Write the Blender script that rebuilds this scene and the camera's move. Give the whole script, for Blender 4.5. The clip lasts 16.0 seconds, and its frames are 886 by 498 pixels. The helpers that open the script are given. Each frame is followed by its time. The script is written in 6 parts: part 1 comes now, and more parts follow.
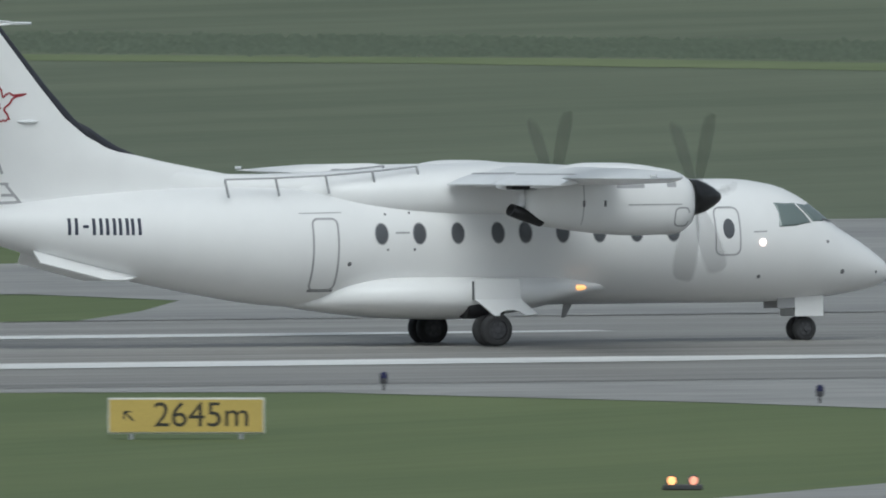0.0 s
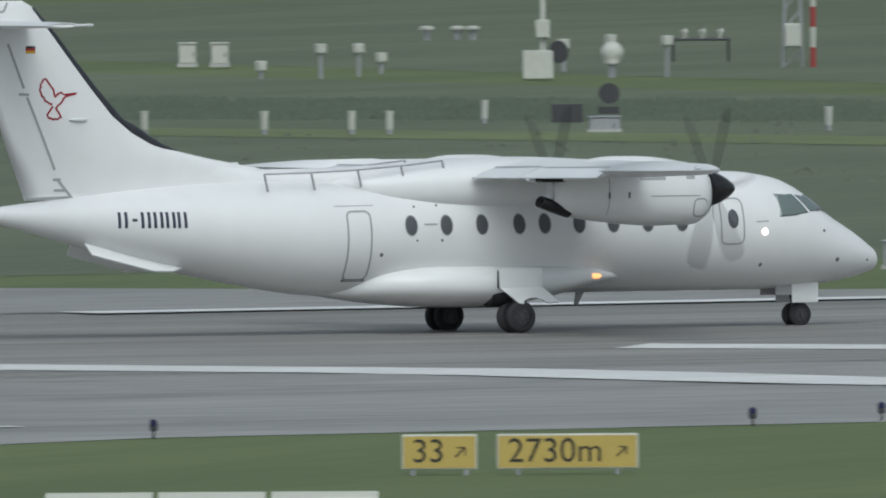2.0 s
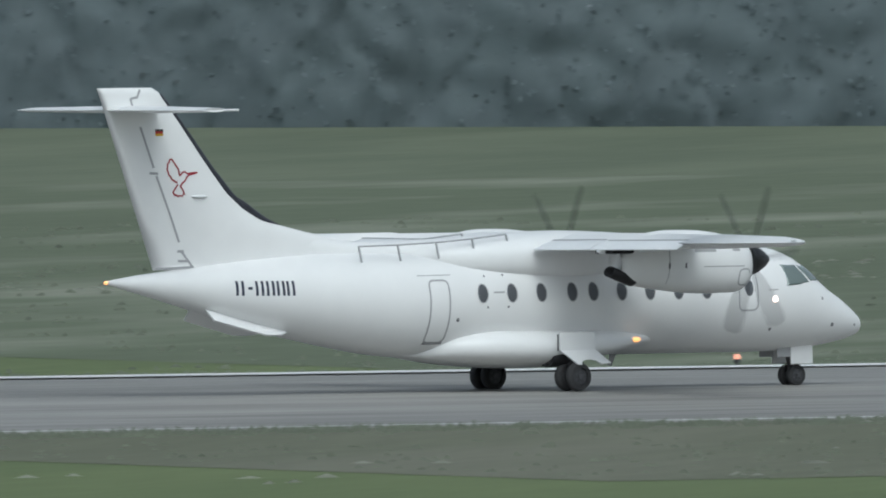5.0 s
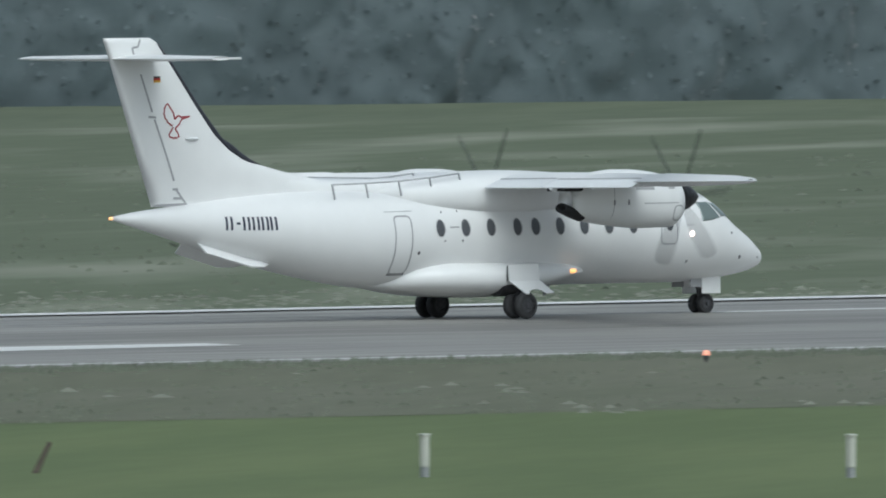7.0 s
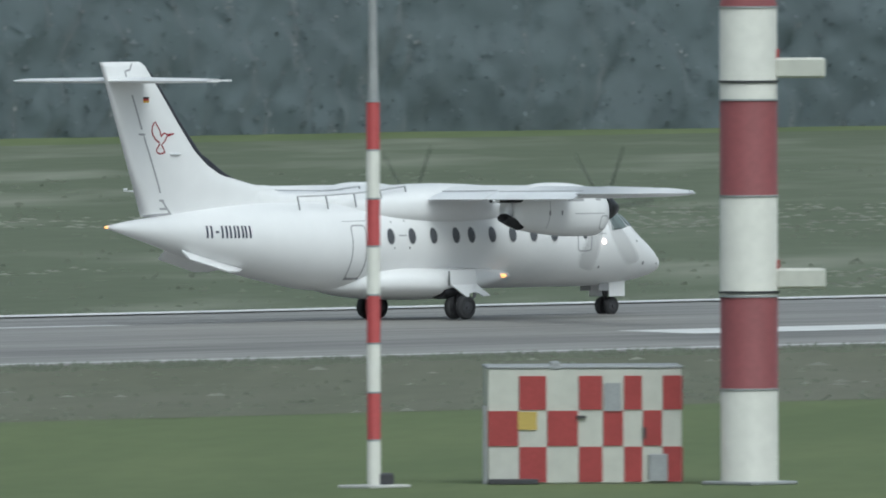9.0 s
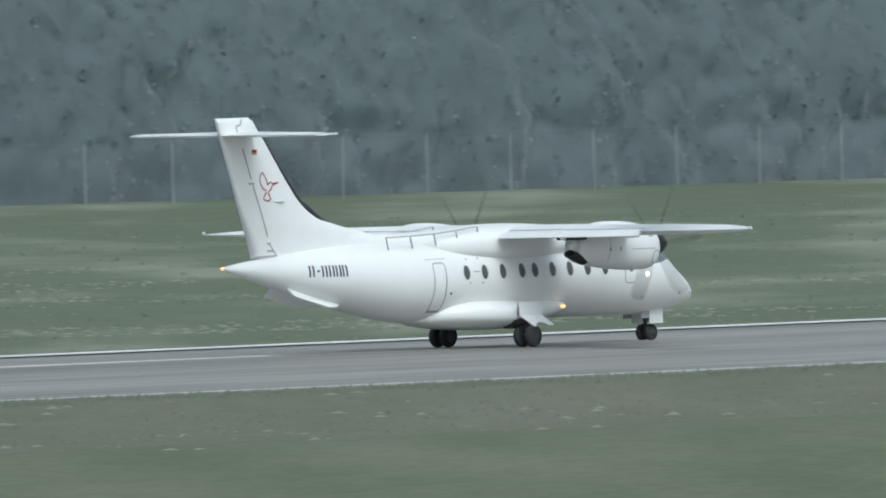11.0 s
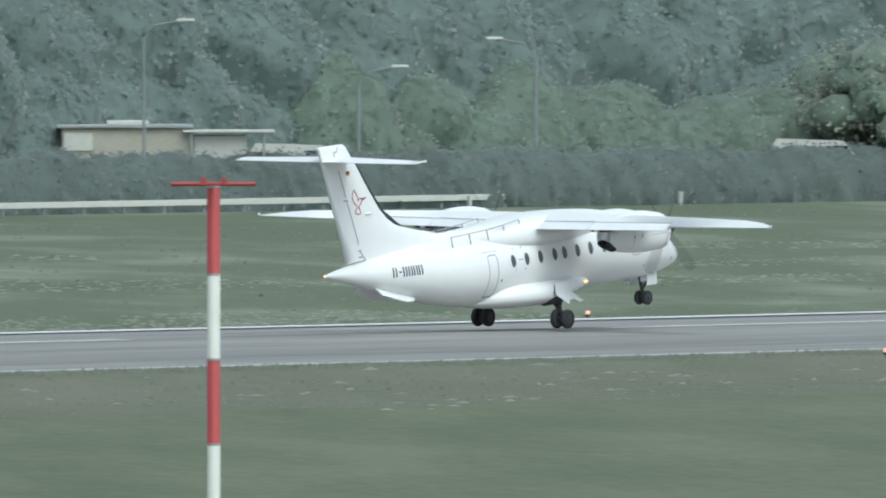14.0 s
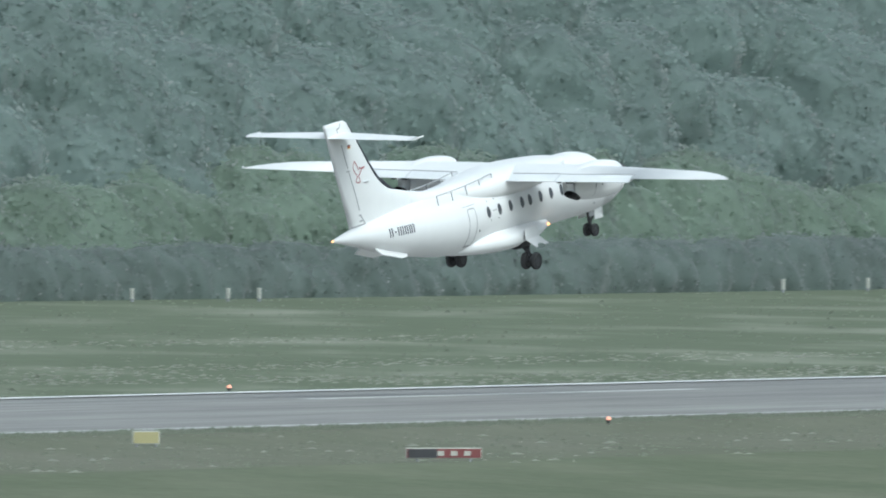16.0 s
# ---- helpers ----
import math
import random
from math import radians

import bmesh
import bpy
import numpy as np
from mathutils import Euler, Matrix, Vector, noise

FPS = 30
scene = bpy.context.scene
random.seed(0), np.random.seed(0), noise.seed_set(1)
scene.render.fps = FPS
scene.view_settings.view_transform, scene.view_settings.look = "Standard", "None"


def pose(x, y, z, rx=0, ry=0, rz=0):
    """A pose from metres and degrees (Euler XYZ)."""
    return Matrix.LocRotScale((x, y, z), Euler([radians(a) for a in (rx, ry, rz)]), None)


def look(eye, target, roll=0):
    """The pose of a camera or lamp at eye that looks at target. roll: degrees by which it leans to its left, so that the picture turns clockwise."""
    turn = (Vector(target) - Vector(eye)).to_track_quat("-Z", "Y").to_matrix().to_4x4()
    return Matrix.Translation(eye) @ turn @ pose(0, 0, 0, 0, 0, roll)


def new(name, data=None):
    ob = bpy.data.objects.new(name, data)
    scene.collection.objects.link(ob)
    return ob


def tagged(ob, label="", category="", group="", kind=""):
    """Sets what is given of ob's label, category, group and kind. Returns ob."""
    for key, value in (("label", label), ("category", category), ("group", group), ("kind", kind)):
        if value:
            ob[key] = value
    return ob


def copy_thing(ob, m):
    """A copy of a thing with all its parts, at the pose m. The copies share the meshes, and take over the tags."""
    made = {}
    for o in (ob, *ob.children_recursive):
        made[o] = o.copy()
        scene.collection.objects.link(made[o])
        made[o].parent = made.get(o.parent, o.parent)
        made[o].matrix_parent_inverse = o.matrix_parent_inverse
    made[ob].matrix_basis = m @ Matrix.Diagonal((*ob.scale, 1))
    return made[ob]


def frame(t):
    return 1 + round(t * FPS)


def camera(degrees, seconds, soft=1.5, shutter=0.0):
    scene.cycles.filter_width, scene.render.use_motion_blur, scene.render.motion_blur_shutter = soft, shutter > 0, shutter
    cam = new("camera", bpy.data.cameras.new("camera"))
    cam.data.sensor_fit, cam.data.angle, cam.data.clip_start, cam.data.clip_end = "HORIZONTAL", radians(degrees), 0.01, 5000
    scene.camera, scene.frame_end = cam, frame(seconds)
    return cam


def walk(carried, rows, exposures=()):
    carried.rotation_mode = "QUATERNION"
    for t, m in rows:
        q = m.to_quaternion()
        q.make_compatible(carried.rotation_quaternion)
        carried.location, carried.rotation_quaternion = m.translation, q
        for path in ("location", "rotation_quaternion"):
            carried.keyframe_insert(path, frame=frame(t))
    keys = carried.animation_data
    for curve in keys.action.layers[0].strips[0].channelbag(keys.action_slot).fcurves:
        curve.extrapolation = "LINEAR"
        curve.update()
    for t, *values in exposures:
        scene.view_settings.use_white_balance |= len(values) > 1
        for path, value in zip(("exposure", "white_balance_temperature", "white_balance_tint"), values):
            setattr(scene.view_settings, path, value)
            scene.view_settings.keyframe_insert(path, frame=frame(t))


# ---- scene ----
import itertools

# The eye stands still on a roof terrace and pans with the airplane.
EYE = Vector((0.0, -622.84, 17.91))
cam = camera(1.494, 16.0, soft=1.9, shutter=0.09)

# seconds, bearing from the runway's normal, tilt, lean (degrees)
AIM = [
    (0, 21.9102, -1.3539, -0.077), (0.25, 22.5359, -1.3463, -0.080), (0.5, 23.1715, -1.3389, -0.087), (0.75, 23.8076, -1.3318, -0.107),
    (1, 24.4516, -1.3251, -0.133), (1.25, 25.1088, -1.3177, -0.153), (1.5, 25.7772, -1.3122, -0.190), (1.75, 26.4575, -1.3124, -0.281),
    (2, 27.1464, -1.3133, -0.375), (2.25, 27.8367, -1.3106, -0.439), (2.5, 28.5397, -1.3057, -0.459), (2.75, 29.2702, -1.2985, -0.386),
    (3, 30.0101, -1.2890, -0.285), (3.25, 30.7530, -1.2783, -0.201), (3.5, 31.4787, -1.2637, -0.144), (3.75, 32.1521, -1.2443, -0.164),
    (4, 32.8126, -1.2149, -0.187), (4.2, 33.3551, -1.1794, -0.161), (4.5, 34.1831, -1.1355, -0.130), (4.75, 34.8861, -1.1078, -0.113),
    (5, 35.5973, -1.0876, -0.104), (5.25, 36.3134, -1.0744, -0.100), (5.5, 37.0310, -1.0675, -0.100), (5.75, 37.7469, -1.0666, -0.103),
    (6, 38.4577, -1.0711, -0.107), (6.3, 39.2996, -1.0829, -0.112), (6.5, 39.8542, -1.0947, -0.115), (6.75, 40.5480, -1.1054, -0.158),
    (7, 41.2455, -1.1110, -0.195), (7.25, 41.9551, -1.1108, -0.167), (7.5, 42.6595, -1.1045, -0.129), (7.75, 43.3427, -1.0891, -0.130),
    (8, 44.0092, -1.0720, -0.131), (8.25, 44.6554, -1.0625, -0.087), (8.5, 45.2887, -1.0515, -0.059), (8.75, 45.9209, -1.0307, -0.108),
    (9, 46.5346, -1.0075, -0.184), (9.25, 47.1047, -0.9877, -0.206), (9.5, 47.6660, -0.9676, -0.329), (9.7, 48.1308, -0.9499, -0.608),
    (10, 48.8279, -0.9242, -0.921), (10.25, 49.4093, -0.9034, -1.081), (10.5, 49.9885, -0.8845, -1.168), (10.75, 50.5630, -0.8686, -1.198),
    (11, 51.1305, -0.8573, -1.186), (11.25, 51.6885, -0.8516, -1.150), (11.5, 52.2347, -0.8530, -1.105), (11.8, 52.8711, -0.8656, -1.064),
    (12, 53.2843, -0.8806, -1.041), (12.25, 53.8021, -0.8695, -0.876), (12.5, 54.3181, -0.8441, -0.648), (12.75, 54.8293, -0.8203, -0.425),
    (13, 55.3364, -0.7979, -0.232), (13.25, 55.8501, -0.7839, -0.131), (13.5, 56.3375, -0.7725, -0.079), (13.75, 56.7486, -0.7583, -0.051),
    (14, 57.1465, -0.7464, -0.039), (14.25, 57.5861, -0.7458, -0.017), (14.5, 58.0424, -0.7397, -0.001), (14.75, 58.5203, -0.7069, 0.002),
    (15, 58.9853, -0.6695, -0.002), (15.25, 59.3901, -0.6475, -0.006), (15.5, 59.7789, -0.6254, -0.014), (15.75, 60.1869, -0.5917, -0.024),
    (16, 60.5937, -0.5546, -0.036),
]
# seconds, metres along the runway, height of the wheels, pitch, heading (degrees)
ROLL_OUT = [
    (0, 250.75, 0.000, -0.00, 1.19), (0.25, 258.60, 0.000, -0.01, 1.31), (0.5, 266.69, 0.000, -0.01, 1.38), (0.75, 275.03, 0.000, -0.00, 1.33),
    (1, 283.60, 0.000, -0.00, 1.21), (1.25, 292.40, 0.000, -0.02, 1.06), (1.5, 301.42, 0.000, -0.03, 0.82), (1.75, 310.65, 0.000, -0.04, 0.39),
    (2, 320.09, 0.000, -0.04, -0.06), (2.25, 329.74, 0.000, -0.01, -0.40), (2.5, 339.59, 0.000, 0.02, -0.64), (2.75, 349.63, 0.000, -0.02, -0.70),
    (3, 359.86, 0.001, -0.07, -0.64), (3.25, 370.28, 0.000, -0.07, -0.47), (3.5, 380.88, 0.000, -0.05, -0.21), (3.75, 391.66, 0.001, -0.06, 0.21),
    (4, 402.62, 0.001, -0.04, 0.59), (4.2, 411.51, 0.000, 0.01, 0.73), (4.5, 425.06, 0.000, 0.06, 0.79), (4.75, 436.53, 0.000, 0.07, 0.70),
    (5, 448.17, 0.000, 0.07, 0.52), (5.25, 459.97, 0.000, 0.06, 0.28), (5.5, 471.93, 0.000, 0.04, 0.02), (5.75, 484.06, 0.000, 0.02, -0.24),
    (6, 496.35, 0.000, 0.00, -0.45), (6.3, 511.30, 0.000, -0.00, -0.60), (6.5, 521.40, 0.000, -0.00, -0.65), (6.75, 534.16, 0.000, -0.01, -0.35),
    (7, 547.08, 0.000, -0.02, 0.14), (7.25, 560.15, 0.000, -0.00, 0.72), (7.5, 573.38, 0.000, 0.02, 1.23), (7.75, 586.76, 0.000, 0.02, 1.46),
    (8, 600.30, 0.000, 0.01, 1.43), (8.25, 613.99, 0.000, -0.00, 1.05), (8.5, 627.83, 0.000, -0.02, 0.52), (8.75, 641.82, 0.000, -0.03, 0.02),
    (9, 655.96, 0.000, -0.04, -0.40), (9.25, 670.26, 0.000, -0.05, -0.61), (9.5, 684.70, 0.000, -0.06, -0.65), (9.7, 696.37, 0.000, -0.08, -0.56),
    (10, 714.04, 0.000, -0.08, -0.55), (10.25, 728.94, 0.000, -0.06, -0.67), (10.5, 743.98, 0.000, -0.02, -0.87), (10.75, 759.17, 0.000, 0.02, -1.11),
    (11, 774.50, 0.000, 0.07, -1.36), (11.25, 789.98, 0.000, 0.10, -1.58), (11.5, 805.61, 0.000, 0.13, -1.73), (11.8, 824.54, 0.000, 0.13, -1.77),
    (12, 837.28, 0.000, 0.12, -1.72), (12.25, 853.32, 0.000, 0.03, -1.75), (12.5, 869.51, 0.000, 0.19, -1.78), (12.75, 885.82, 0.000, 1.06, -1.74),
    (13, 902.28, 0.001, 2.11, -1.68), (13.25, 918.86, 0.028, 2.97, -1.66), (13.5, 935.57, 0.087, 3.72, -1.61), (13.75, 952.40, 0.189, 4.31, -1.51),
    (14, 969.35, 0.348, 4.82, -1.37), (14.25, 986.42, 0.559, 5.30, -1.20), (14.5, 1003.61, 0.888, 5.73, -1.01), (14.75, 1020.90, 1.459, 6.02, -0.83),
    (15, 1038.30, 2.088, 6.34, -0.69), (15.25, 1055.80, 2.545, 6.85, -0.65), (15.5, 1073.40, 3.088, 7.41, -0.67), (15.75, 1091.08, 3.976, 7.94, -0.74),
    (16, 1108.85, 4.974, 8.47, -0.83),
]


def aim(pan, tilt, lean):
    p, t = radians(pan), radians(tilt)
    way = Vector((math.sin(p) * math.cos(t), math.cos(p) * math.cos(t), math.sin(t)))
    return look(EYE, EYE + way * 100, lean)


walk(cam, [(t, aim(p, ti, ro)) for t, p, ti, ro in AIM], [(0, -0.26, 5950, 2), (3, -0.20, 5950, 2), (5, -0.12, 5850, 1), (9, 0.0, 5850, 0), (12, 0.27, 5800, -1), (16, 0.42, 5750, -2)])

# ---- light: an overcast sky and its weak, wide sun ----
SUN_UP, SUN_TURN = radians(52), radians(200)
world = bpy.data.worlds.new("overcast_sky")
scene.world = world
world.use_nodes = True
wn, wl = world.node_tree.nodes, world.node_tree.links
wn.clear()
sky = wn.new("ShaderNodeTexSky")
sky.sky_type, sky.sun_disc = "NISHITA", False
sky.sun_elevation, sky.sun_rotation = SUN_UP, SUN_TURN
sky.dust_density, sky.air_density = 4.0, 1.0
grey = wn.new("ShaderNodeHueSaturation")
grey.inputs["Saturation"].default_value = 0.35
wbg = wn.new("ShaderNodeBackground")
wbg.inputs["Strength"].default_value = 0.13
wout = wn.new("ShaderNodeOutputWorld")
wl.new(sky.outputs[0], grey.inputs["Color"])
wl.new(grey.outputs[0], wbg.inputs[0])
wl.new(wbg.outputs[0], wout.inputs[0])
sun = new("sun", bpy.data.lights.new("sun", "SUN"))
sun.data.energy, sun.data.angle, sun.data.color = 0.9, radians(40), (1.0, 0.97, 0.92)
sun.matrix_world = look((math.sin(SUN_TURN) * 50, math.cos(SUN_TURN) * 50, 64), (0, 0, 0))


# ---- materials ----
def mat(name, base, rough=0.6, metal=0.0, vary=0.0, scale=4.0, stretch=(1, 1, 1), bump=0.0, emit=None, power=0.0, second=None, rnd=0.0, spec=0.5, fine=None, deep=0.02, detail=4, turn=None):
    """A surface with variation at two scales, an optional second colour that mixes in by patches, and relief."""
    m = bpy.data.materials.new(name)
    m.use_nodes = True
    n, l = m.node_tree.nodes, m.node_tree.links
    b = n["Principled BSDF"]
    b.inputs["Roughness"].default_value, b.inputs["Metallic"].default_value = rough, metal
    b.inputs["Specular IOR Level"].default_value = spec
    b.inputs["Base Color"].default_value = (*base, 1)
    if emit:
        b.inputs["Emission Color"].default_value = (*emit, 1)
        b.inputs["Emission Strength"].default_value = power
    if vary or second or rnd or bump:
        tc = n.new("ShaderNodeTexCoord")
        mp = n.new("ShaderNodeMapping")
        mp.inputs["Scale"].default_value = stretch
        if turn is not None:
            mp.vector_type = "TEXTURE"
            mp.inputs["Scale"].default_value = [1 / q for q in stretch]
            mp.inputs["Rotation"].default_value = (0, 0, radians(turn))
        l.new(tc.outputs["Object"], mp.inputs[0])
        big, small = n.new("ShaderNodeTexNoise"), n.new("ShaderNodeTexNoise")
        big.inputs["Scale"].default_value, big.inputs["Detail"].default_value = scale, min(detail, 4)
        small.inputs["Scale"].default_value, small.inputs["Detail"].default_value = (fine or scale * 9), detail
        l.new(mp.outputs[0], big.inputs["Vector"])
        l.new(mp.outputs[0], small.inputs["Vector"])
        last = None
        if second:
            ramp = n.new("ShaderNodeValToRGB")
            ramp.color_ramp.elements[0].position, ramp.color_ramp.elements[1].position = 0.38, 0.66
            ramp.color_ramp.elements[0].color, ramp.color_ramp.elements[1].color = (*base, 1), (*second, 1)
            l.new(big.outputs[0], ramp.inputs[0])
            last = ramp.outputs[0]
        add = n.new("ShaderNodeMath")
        add.operation = "ADD"
        l.new(big.outputs[0], add.inputs[0])
        l.new(small.outputs[0], add.inputs[1])
        rng = n.new("ShaderNodeMapRange")
        rng.inputs[1].default_value, rng.inputs[2].default_value = 0.74, 1.26
        rng.inputs[3].default_value, rng.inputs[4].default_value = 1 - vary, 1 + vary
        l.new(add.outputs[0], rng.inputs[0])
        val = rng.outputs[0]
        if rnd:
            geo = n.new("ShaderNodeNewGeometry")
            oi = n.new("ShaderNodeObjectInfo")
            s = n.new("ShaderNodeMath")
            s.operation = "ADD"
            l.new(geo.outputs["Random Per Island"], s.inputs[0])
            l.new(oi.outputs["Random"], s.inputs[1])
            r2 = n.new("ShaderNodeMapRange")
            r2.inputs[1].default_value, r2.inputs[2].default_value = 0, 2
            r2.inputs[3].default_value, r2.inputs[4].default_value = 1 - rnd, 1 + rnd
            l.new(s.outputs[0], r2.inputs[0])
            mu = n.new("ShaderNodeMath")
            mu.operation = "MULTIPLY"
            l.new(val, mu.inputs[0])
            l.new(r2.outputs[0], mu.inputs[1])
            val = mu.outputs[0]
        hsv = n.new("ShaderNodeHueSaturation")
        if last:
            l.new(last, hsv.inputs["Color"])
        else:
            hsv.inputs["Color"].default_value = (*base, 1)
        l.new(val, hsv.inputs["Value"])
        l.new(hsv.outputs[0], b.inputs["Base Color"])
        if bump:
            bp = n.new("ShaderNodeBump")
            bp.inputs["Strength"].default_value, bp.inputs["Distance"].default_value = bump, deep
            l.new(small.outputs[0], bp.inputs["Height"])
            l.new(bp.outputs[0], b.inputs["Normal"])
    return m


def see_through(name, base, alpha, rough=0.6):
    m = mat(name, base, rough)
    m.node_tree.nodes["Principled BSDF"].inputs["Alpha"].default_value = alpha
    return m


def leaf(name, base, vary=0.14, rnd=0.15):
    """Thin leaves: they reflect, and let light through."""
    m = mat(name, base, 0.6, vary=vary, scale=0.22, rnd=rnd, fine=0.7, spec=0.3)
    # The strong pale sheen imitates haze over the foliage.
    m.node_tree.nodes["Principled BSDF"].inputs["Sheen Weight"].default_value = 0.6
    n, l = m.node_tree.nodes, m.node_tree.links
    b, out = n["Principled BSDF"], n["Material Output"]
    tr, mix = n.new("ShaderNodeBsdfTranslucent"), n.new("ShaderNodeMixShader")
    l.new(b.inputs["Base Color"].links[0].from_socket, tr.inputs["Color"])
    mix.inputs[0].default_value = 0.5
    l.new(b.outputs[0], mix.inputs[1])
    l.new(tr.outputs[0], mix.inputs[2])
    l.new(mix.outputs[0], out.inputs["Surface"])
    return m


M_WHITE = mat("white_aircraft_paint", (0.76, 0.76, 0.76), 0.34, vary=0.015, scale=0.5, fine=2)
M_WHITE2 = mat("white_control_surface_paint", (0.73, 0.74, 0.75), 0.38, vary=0.04, scale=1.2)
M_SEAM = mat("grey_sealant", (0.16, 0.16, 0.17), 0.6)
M_SEAM2 = mat("pale_grey_panel_line", (0.36, 0.36, 0.37), 0.6)
M_BOOT = mat("black_rubber_deicing_boot", (0.030, 0.032, 0.042), 0.5, vary=0.2, scale=5)
M_GLASS = mat("dark_cabin_glass", (0.095, 0.10, 0.11), 0.12)
M_COCKPIT = mat("grey_green_cockpit_glass", (0.15, 0.185, 0.18), 0.1)
M_LETTER = mat("dark_blue_grey_lettering", (0.03, 0.035, 0.06), 0.5)
M_BIRD = mat("dark_red_line_paint", (0.30, 0.02, 0.03), 0.5)
M_BLACK = mat("black_paint", (0.012, 0.012, 0.013), 0.35)
# Soot on the exhaust pipes; also the painted shade under the flaps.
M_SOOT_SHADE = mat("soot_and_gap_shade_metal", (0.02, 0.02, 0.022), 0.6, metal=0.4, vary=0.3, scale=8)
M_TYRE = mat("worn_tyre_rubber", (0.038, 0.038, 0.040), 0.85, vary=0.25, scale=6)
M_RIM = mat("grey_wheel_rim", (0.055, 0.055, 0.06), 0.5, metal=0.3, vary=0.15, scale=8)
M_STRUT = mat("dark_grey_gear_leg", (0.06, 0.06, 0.065), 0.5, vary=0.2, scale=6)
M_BLADE = see_through("dark_grey_turning_blade", (0.03, 0.03, 0.033), 0.15)
M_LAMP_W = mat("white_lamp_glow", (1, 0.9, 0.85), 0.3, emit=(1, 0.74, 0.66), power=2.6)
M_LAMP_O = mat("orange_lamp_glow", (1, 0.6, 0.3), 0.3, emit=(1, 0.40, 0.12), power=1.7)
M_LAMP_R = mat("red_lamp_glow", (1, 0.4, 0.3), 0.3, emit=(1, 0.42, 0.25), power=0.8)
M_FLAG_RED = mat("flag_red", (0.35, 0.02, 0.02), 0.5)
M_FLAG_GOLD = mat("flag_gold", (0.55, 0.33, 0.02), 0.5)

M_GRASS = mat("mown_airfield_grass", (0.122, 0.156, 0.075), 0.9, vary=0.06, scale=0.05, stretch=(0.5, 3, 1), turn=40, second=(0.138, 0.170, 0.082), spec=0.15, fine=0.4, detail=1.5)
M_MEADOW = mat("dull_olive_meadow", (0.124, 0.146, 0.100), 0.9, vary=0.06, scale=0.05, stretch=(0.5, 3, 1), turn=40, second=(0.142, 0.163, 0.112), spec=0.15, fine=0.4, detail=1.5)
M_VERGE = mat("brownish_olive_verge", (0.138, 0.146, 0.104), 0.9, vary=0.08, scale=0.05, stretch=(0.5, 3, 1), turn=40, second=(0.150, 0.152, 0.116), spec=0.15, fine=0.4, detail=1.5)
M_PLAIN = mat("rough_olive_grass", (0.122, 0.142, 0.090), 0.9, vary=0.13, scale=0.06, stretch=(0.5, 3, 1), turn=38, second=(0.140, 0.152, 0.104), spec=0.12, fine=0.7, detail=3)
M_FLOWERY = mat("flowering_meadow", (0.124, 0.146, 0.098), 0.9, vary=0.08, scale=0.035, stretch=(0.8, 3, 1), turn=38, second=(0.215, 0.228, 0.178), spec=0.15, fine=0.25, detail=3)
for stop, at in zip(M_FLOWERY.node_tree.nodes["Color Ramp"].color_ramp.elements, (0.49, 0.70)):
    stop.position = at
M_ASPHALT = mat("worn_runway_asphalt", (0.222, 0.214, 0.200), 0.58, vary=0.42, scale=0.11, stretch=(0.06, 1.6, 1), bump=0.25, spec=0.5, fine=1.6)
M_ASPHALT2 = mat("taxiway_asphalt", (0.262, 0.255, 0.243), 0.55, vary=0.30, scale=0.09, stretch=(0.25, 1.2, 1), bump=0.25, spec=0.5, fine=1.2)
M_SHOULDER = mat("brownish_asphalt_shoulder", (0.150, 0.148, 0.125), 0.8, vary=0.15, scale=0.3, stretch=(0.1, 1, 1), bump=0.3)
M_PAINT = mat("worn_white_marking_paint", (0.66, 0.66, 0.65), 0.6, vary=0.12, scale=0.4, stretch=(0.2, 2, 1), fine=3)
M_YELLOW_PAINT = mat("faded_yellow_marking_paint", (0.42, 0.36, 0.14), 0.6, vary=0.15, scale=0.6)
M_GRAVEL = mat("pale_gravel", (0.30, 0.28, 0.24), 0.9, vary=0.2, scale=0.4, bump=0.4)
# Woods and hedge leaves: base colours lifted and blued to hold distance haze.
M_LEAF = leaf("haze_lifted_green_foliage", (0.210, 0.272, 0.252))
M_LEAF2 = leaf("haze_lifted_light_foliage", (0.210, 0.275, 0.215))
M_LEAF3 = leaf("haze_blued_dark_foliage", (0.168, 0.210, 0.226), 0.10, 0.12)
M_HEDGE = leaf("haze_greyed_hedge_foliage", (0.160, 0.200, 0.185))
M_WEED = leaf("ditch_weed_foliage", (0.138, 0.184, 0.114))
M_MOWN = mat("fresh_mown_strip", (0.150, 0.185, 0.095), 0.9, vary=0.08, scale=0.1, second=(0.165, 0.195, 0.10), spec=0.15, fine=0.6)
M_BLOSSOM = leaf("cream_blossom", (0.36, 0.37, 0.29))
M_BARK = mat("grey_brown_bark", (0.085, 0.07, 0.055), 0.9, vary=0.3, scale=3, stretch=(1, 1, 0.2), bump=0.5)
M_TALL = leaf("tall_meadow_grass", (0.190, 0.222, 0.148))
M_FLOWER = leaf("pale_meadow_flowers", (0.36, 0.375, 0.30))
# Sign yellow, muted in the base colour for haze.
M_YSIGN = mat("yellow_sign_face", (0.50, 0.37, 0.10), 0.5, vary=0.06, scale=2)
M_DULL_RED = mat("dull_dark_red_sign_face", (0.20, 0.06, 0.06), 0.6, vary=0.12, scale=2)
# Paler yellow for the far sign: more haze mixed into the colour.
M_YPALE = mat("haze_paled_yellow_sign_face", (0.42, 0.38, 0.20), 0.6, vary=0.08, scale=2)
M_SIGN_BLACK = mat("black_sign_lettering", (0.03, 0.028, 0.02), 0.6)
